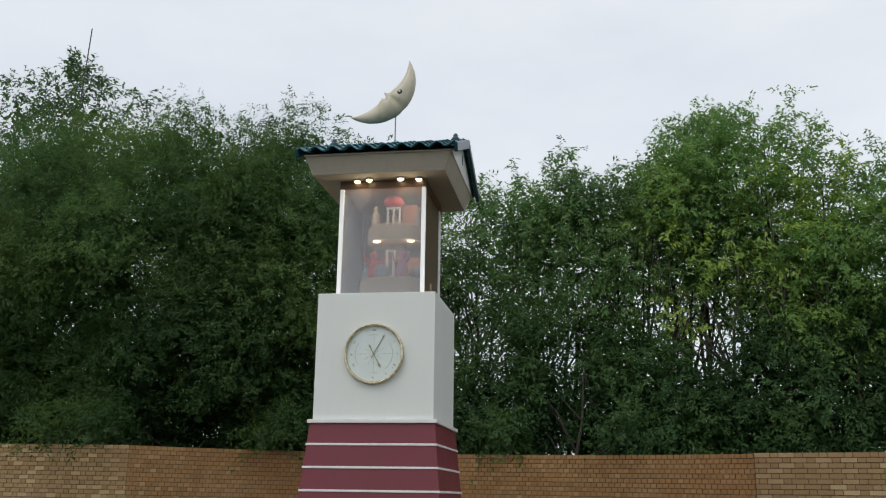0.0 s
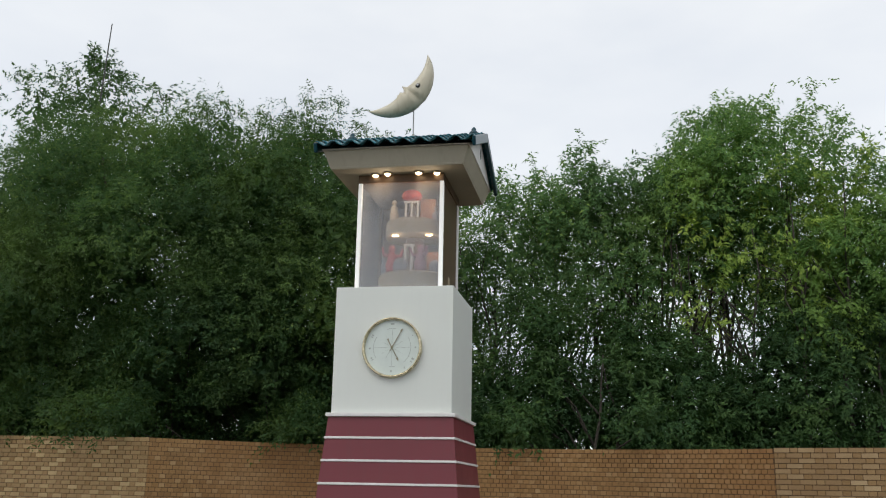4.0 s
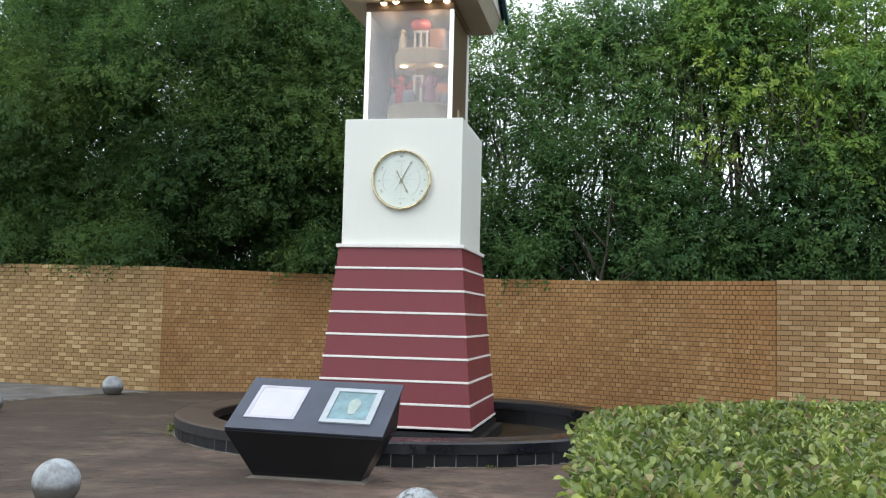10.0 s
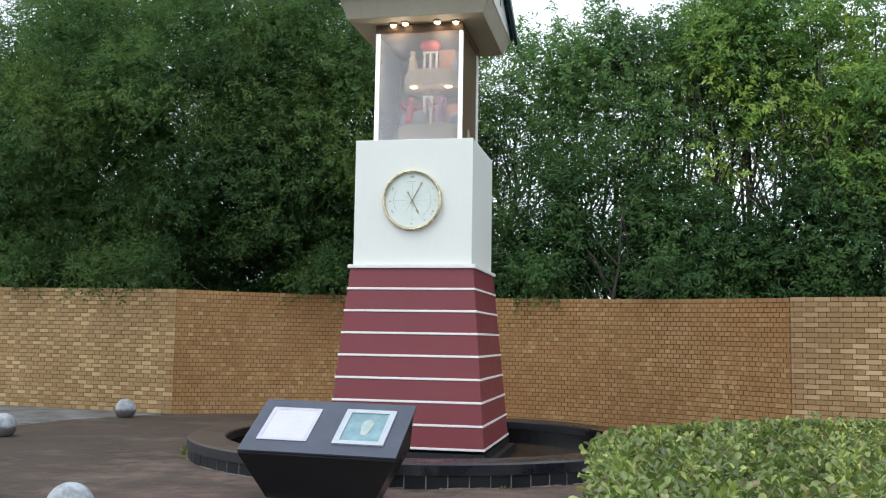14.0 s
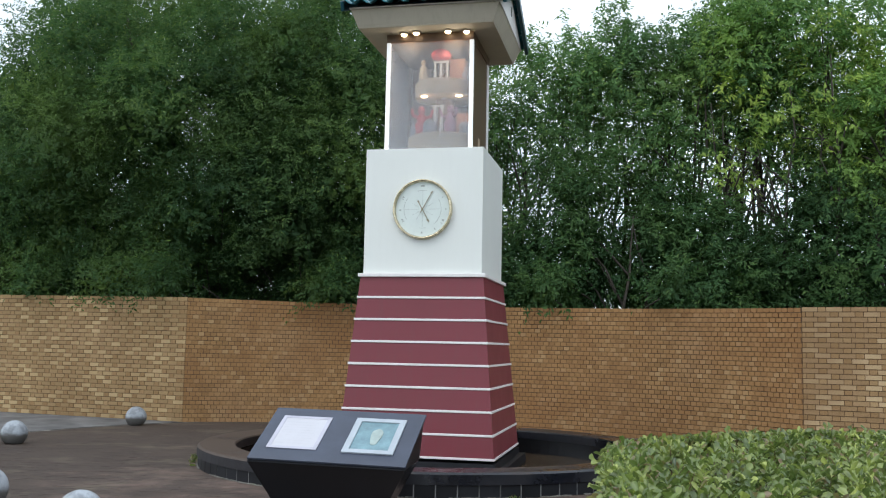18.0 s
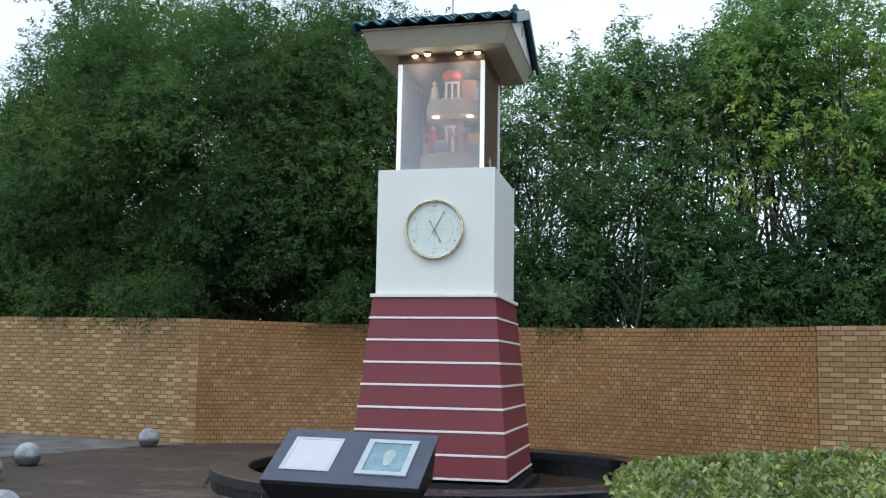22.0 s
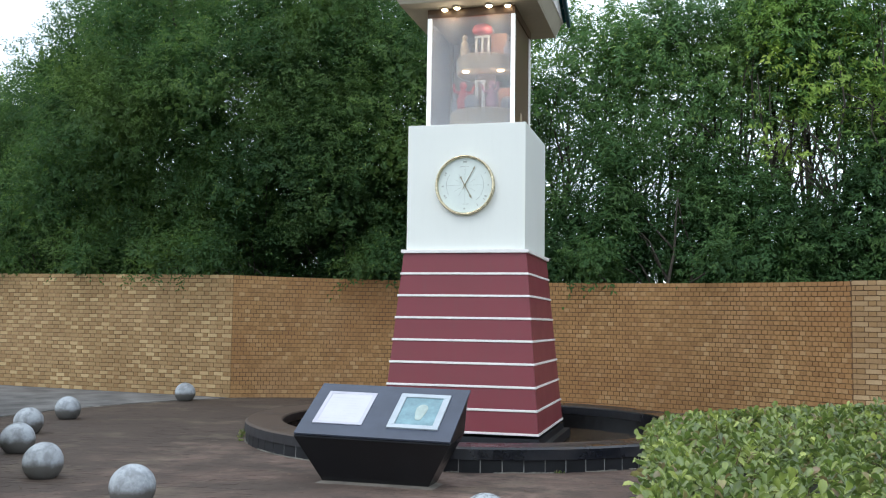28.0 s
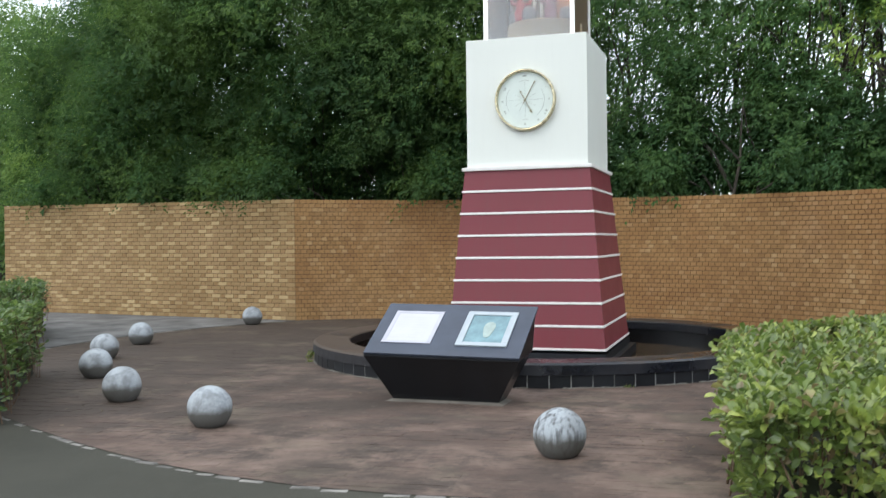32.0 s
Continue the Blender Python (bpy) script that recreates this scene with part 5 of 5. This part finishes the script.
def build_trees():
    D, A, F = M_LEAF_DENSE, M_LEAF_AIRY, M_LEAF_FAR
    dl = "dense dark green broadleaf tree leaning over the brick wall"
    al = "tall slender tree with loose light green leaves and many stems"
    bl = "dense dark green shrub against the back of the brick wall"
    # x, y, top, low, rx, ry, sprays
    for k, (x, y, top, low, rx, ry, n) in enumerate([(-15.7, 21.2, 8.3, 1.8, 2.0, 1.8, 5200), (-13.4, 20.2, 10.0, 2.0, 2.2, 1.9, 7400), (-11.6, 19.8, 10.3, 1.9, 2.2, 2.0, 8000), (-9.3, 19.8, 10.3, 1.9, 2.2, 2.0, 8000), (-7.2, 19.9, 10.2, 1.9, 1.9, 1.9, 7600), (-8.2, 20.9, 9.8, 3.0, 1.7, 1.5, 3600), (-5.6, 20.1, 9.4, 2.0, 1.7, 1.7, 5900)]):
        build_tree(x, y, top, low, rx, ry, n, 13, 19 + k, D, dl, 0.080, 8, fill=0.32, inner=6500, taper=0.62, over=2, belly=1.75, rise=0.8, lumps=44)
    build_tree(-14.7, 23.6, 13.0, 6.0, 2.5, 2.0, 1700, 13, 31, M_LEAF_BUSH, "tall dark tree behind the others, loose at the top", 0.13, 12, fill=0.4, inner=1000, taper=0.72)
    # slender trees with many stems: x, y, top, low, rx, ry, sprays, inner leaves
    for k, (x, y, top, low, rx, ry, n, deep) in enumerate([(-4.0, 20.8, 8.8, 3.6, 1.6, 1.5, 2600, 500), (-2.0, 20.4, 7.8, 4.6, 1.6, 1.5, 1300, 0), (-0.3, 20.1, 8.05, 4.7, 1.6, 1.5, 1850, 60), (1.2, 20.6, 8.3, 4.7, 1.5, 1.5, 1850, 60),
                                                              (2.5, 20.1, 9.7, 4.8, 1.15, 1.5, 2200, 200), (4.1, 19.8, 9.0, 3.9, 1.1, 1.5, 2400, 300), (5.7, 19.6, 7.7, 3.9, 1.5, 1.5, 2500, 350), (7.4, 19.4, 7.4, 3.6, 1.8, 1.6, 2400, 500), (9.4, 19.2, 7.2, 2.4, 2.0, 1.7, 2000, 700)]):
        build_tree(x, y, top, low, rx, ry, n, 13, 50 + k, M_LEAF_FRESH if x > 2 else A, al, 0.105, 10, trunks=7, fill=0.3, inner=deep, taper=0.55, droop=0.4, lumps=34, sparse=6.1 if -3 < x < 2.6 else 0.0)
    build_tree(1.75, 19.2, 7.0, 4.2, 0.8, 0.7, 80, 14, 67, M_LEAF_LIME, "slender young tree with bright yellow-green leaves", 0.125, 4, trunks=3, fill=0.2, inner=0, taper=0.5, droop=0.6)
    build_tree(3.5, 19.0, 7.7, 4.8, 1.5, 0.8, 120, 14, 66, M_LEAF_LIME, "slender young tree with bright yellow-green leaves", 0.125, 5, trunks=3, fill=0.2, inner=0, taper=0.5, droop=0.6)
    # shrubs low behind the wall
    for k, (x, y, top, rx, n) in enumerate([(-4.3, 18.95, 4.6, 1.2, 1700), (-2.6, 19.2, 4.1, 1.0, 1000), (-1.45, 18.95, 5.3, 0.7, 1500), (0.2, 19.2, 4.9, 1.0, 1650), (1.2, 18.95, 4.5, 0.8, 1400), (2.3, 19.2, 3.6, 0.7, 1000), (3.5, 18.95, 5.2, 1.0, 1700), (4.9, 19.2, 5.3, 1.2, 2000),
                                            (6.6, 18.95, 4.3, 1.1, 1500), (8.5, 19.2, 4.6, 1.2, 1500), (-6.4, 20.0, 3.6, 1.1, 1000), (-8.1, 20.3, 3.5, 1.2, 1000), (-9.9, 20.2, 3.5, 1.2, 1000), (-11.7, 20.6, 3.5, 1.2, 1000), (-13.6, 21.0, 3.5, 1.2, 900)]):
        build_tree(x, y, top, 1.8, rx, 0.85, n, 12, 90 + k, M_LEAF_BUSH, bl, 0.10, 6, trunks=3, fill=0.3, inner=750, taper=0.5, over=1 if -4.4 < x < 1 else 0, name="shrub", droop=0.4, lumps=26)
    for k, (x, y, top, low, rx, ry, n) in enumerate([(-17.9, 24.0, 8.9, 1.0, 2.0, 1.9, 4600), (-20.5, 24.6, 8.6, 1.0, 2.2, 2.0, 5600), (-23.6, 25.6, 9.9, 1.0, 2.3, 2.2, 4600), (-26.8, 27.0, 9.3, 1.0, 2.6, 2.4, 3000)]):
        build_tree(x, y, top, low, rx, ry, n, 12, 80 + k, F, "light green broadleaf tree beyond the end of the wall", 0.11, 2, fill=0.35, inner=5200, taper=0.6, lumps=50)


def build_hedge(corners, height, seed, count, label, stems=900, material=M_LEAF_HEDGE):
    """A clipped block hedge over a plan of corners: dark core, upright stems and a coat of single leaves."""
    rng = np.random.default_rng(seed)
    poly = np.array(corners, float)
    mid = poly.mean(0)
    hedge = empty("hedge", (*mid, -0.012), label, "hedge")

    def inside(p):
        ok = np.zeros(len(p), bool)
        j = len(poly) - 1
        for i in range(len(poly)):
            (xi, yi), (xj, yj) = poly[i], poly[j]
            hit = ((yi > p[:, 1]) != (yj > p[:, 1])) & (p[:, 0] < (xj - xi) * (p[:, 1] - yi) / (yj - yi + 1e-12) + xi)
            ok ^= hit
            j = i
        return ok

    # core: near-black block that stands for the shade between the leaves
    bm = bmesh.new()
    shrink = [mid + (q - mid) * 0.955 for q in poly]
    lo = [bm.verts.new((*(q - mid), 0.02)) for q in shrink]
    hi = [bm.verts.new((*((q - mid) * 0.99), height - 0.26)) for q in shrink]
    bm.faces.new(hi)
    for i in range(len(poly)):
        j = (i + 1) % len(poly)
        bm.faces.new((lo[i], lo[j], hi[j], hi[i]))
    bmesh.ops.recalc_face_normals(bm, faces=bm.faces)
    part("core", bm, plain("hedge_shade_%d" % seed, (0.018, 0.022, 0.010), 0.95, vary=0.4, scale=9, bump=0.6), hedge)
    # places on top and on the sides
    lo2, hi2 = poly.min(0), poly.max(0)
    pts = rng.uniform(lo2, hi2, (count * 4, 2))
    pts = pts[inside(pts)]
    roll = np.array([noise.noise((px * 1.7, py * 1.7, seed)) for px, py in pts]) * 0.05 + np.array([noise.noise((px * 6, py * 6, seed)) for px, py in pts]) * 0.035
    pts, roll = pts[: int(count * 0.40 / 8)], roll[: int(count * 0.40 / 8)]
    tip = np.column_stack([pts, height + roll + rng.normal(size=len(pts)) * 0.04 - (rng.random(len(pts)) < 0.52) * rng.uniform(0.06, 0.28, len(pts))])
    axis = unit(np.column_stack([rng.normal(size=(len(pts), 2)) * 0.28, np.ones(len(pts))]))
    k8 = np.arange(8)
    turn = rng.uniform(0, 6.28, (len(pts), 1)) + k8 * 2.4
    flat = np.stack([np.cos(turn), np.sin(turn), np.zeros_like(turn)], -1)
    rise = (1.2 - 0.14 * k8)[None, :, None]
    d_top = unit((flat + axis[:, None] * rise + rng.normal(size=flat.shape) * 0.18).reshape(-1, 3))
    p_top = (tip[:, None] - axis[:, None] * (0.016 * k8)[None, :, None]).reshape(-1, 3)
    edge_len = np.hypot(*(np.roll(poly, -1, 0) - poly).T)
    m = count - int(count * 0.7)
    e = rng.choice(len(poly), m, p=edge_len / edge_len.sum())
    u = rng.random(m)[:, None]
    q = poly[e] * (1 - u) + np.roll(poly, -1, 0)[e] * u
    tang = (np.roll(poly, -1, 0) - poly)[e] / edge_len[e][:, None]
    nrm = np.column_stack([tang[:, 1], -tang[:, 0]])
    flip = np.sign(((q - mid) * nrm).sum(1))[:, None]
    nrm *= flip
    z = height * (1.0 - 0.85 * rng.random(m) ** 2.4)
    wob = np.array([noise.noise((a * 3, b * 3, c * 3 + seed)) for (a, b), c in zip(q, z)])[:, None] * 0.07
    q = q + nrm * (wob - np.abs(rng.normal(size=(m, 1))) * 0.07 + (rng.random((m, 1)) < 0.06) * rng.uniform(0.03, 0.12, (m, 1)))
    p_side = np.column_stack([q, z])
    d_side = unit(np.column_stack([nrm, np.full(m, 0.5)]) + rng.normal(size=(m, 3)) * 0.6)
    at = np.concatenate([p_top, p_side]) - np.array([*mid, -0.012])
    v, loops = leaves(at, np.concatenate([d_top, d_side]), 0.066, 0.038, rng, 0.30, True, np.concatenate([(axis[:, None] * 0.9 - flat * 0.5 + rng.normal(size=flat.shape) * 0.45).reshape(-1, 3), np.column_stack([nrm, np.full(m, 0.7)]) + rng.normal(size=(m, 3)) * 0.5]))
    f = new("foliage", quick_mesh("foliage", v, 3, loops, material, True))
    f.parent = hedge
    tw = bmesh.new()
    for k in range(stems):
        i = rng.integers(len(at))
        a = Vector(at[i])
        b = Vector((a.x + rng.normal() * 0.05, a.y + rng.normal() * 0.05, max(0.02, a.z - rng.uniform(0.2, 0.6))))
        tube([b, a], [0.006, 0.003], 4, tw)
    tagged(part("brushwood", tw, M_TWIG, hedge), kind="stuff")
    return hedge


build_trees()
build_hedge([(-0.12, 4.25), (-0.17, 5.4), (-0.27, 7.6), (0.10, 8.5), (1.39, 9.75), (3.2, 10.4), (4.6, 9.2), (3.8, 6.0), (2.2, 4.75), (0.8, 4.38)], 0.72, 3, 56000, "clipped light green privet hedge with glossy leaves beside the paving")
build_hedge([(-6.0, 6.35), (-8.0, 9.2), (-9.3, 8.6), (-9.0, 6.0), (-7.4, 5.0)], 0.82, 4, 16000, "clipped dark green hedge at the edge of the plaza", material=M_LEAF_HEDGE_DARK)
build_hedge([(-10.0, 11.5), (-12.25, 14.2), (-13.6, 13.6), (-13.2, 11.4), (-11.2, 10.2)], 0.85, 6, 13000, "clipped dark green hedge near the brick wall", material=M_LEAF_HEDGE_DARK)


def build_mast():
    mast = part("mast", tube([(0, 0, 0), (0.3, 0, 6.5), (0.62, 0, 13.5)], [0.05, 0.035, 0.014], 8), M_DARKMETAL, smooth=True)
    mast.location = (-13.75, 21.6, -0.02)
    tagged(mast, "thin dark leaning mast behind the trees", "mast")


build_mast()


def build_weeds():
    """Tufts of grass and small leaves in the joint at the foot of the kerb."""
    rng = np.random.default_rng(77)
    for deg, size in ((-62.0, 0.03), (-166.0, 0.06), (-163.5, 0.075), (-157.0, 0.05), (-151.0, 0.03)):
        a = radians(deg)
        n = int(260 * size + 14)
        at = np.column_stack([rng.normal(size=n) * size * 0.6, rng.normal(size=n) * 0.025, np.zeros(n)])
        way = unit(np.column_stack([rng.normal(size=(n, 2)) * 0.5, np.ones(n)]))
        v, loops = leaves(at, way, size * 1.1, 0.012, rng)
        tuft = new("weed_tuft", quick_mesh("weed_tuft", v, 3, loops, M_LEAF_HEDGE, True))
        tuft.matrix_world = pose(CX + 3.02 * math.cos(a), CY + 3.02 * math.sin(a), -0.003, 0, 0, deg + 90)
        tagged(tuft, "small green weeds growing at the foot of the kerb", "weed", kind="stuff")


build_weeds()


def build_litter():
    """Small dry leaves and crumbs that lie about on the paving."""
    rng = np.random.default_rng(12)
    n = 170
    x = np.concatenate([rng.normal(-0.62, 0.25, 90), rng.uniform(-6.0, -0.6, n - 90)])
    y = np.concatenate([rng.uniform(4.6, 7.6, 90), rng.uniform(5.4, 9.2, n - 90)])
    d = np.hypot(x - CX, y - CY)
    ok = (d > 3.1) & (d < R_PLAZA - 0.7) & ((x < -0.5) | (y < 4.3))
    x, y = x[ok], y[ok]
    at = np.column_stack([x, y, np.full(len(x), 0.008)])
    way = unit(np.column_stack([rng.normal(size=(len(x), 2)), np.full(len(x), 0.08)]))
    v, loops = leaves(at, way, 0.028, 0.014, rng, 0.2, False, np.tile([0.0, 0.0, 1.0], (len(x), 1)) + rng.normal(size=(len(x), 3)) * 0.2)
    ob = new("leaf_litter", quick_mesh("leaf_litter", v, 3, loops, plain("dry_leaf", (0.24, 0.19, 0.13), 0.9, vary=0.5, scale=3)))
    tagged(ob, "small dry leaves and crumbs scattered on the paving", "leaf litter", kind="stuff")


build_litter()

# ---- pieces of walls and paving, last ----
build_plaza()
build_wall("wall_west", "buff brick garden wall in Flemish bond", RUN_L, M_BRICK_BUFF, 0.215, (5.6, 7.5, 30), 1)
build_wall("wall_apse", "curved rust brown brick wall behind the tower", RUN_M, M_BRICK_RUST, 0.215, (10.0, 11.4, 30), 2, True)
build_wall("wall_east", "pale brown brick garden wall in Flemish bond", RUN_R, M_BRICK_PALE, 0.215, (0.0, 2.0, 30), 3)
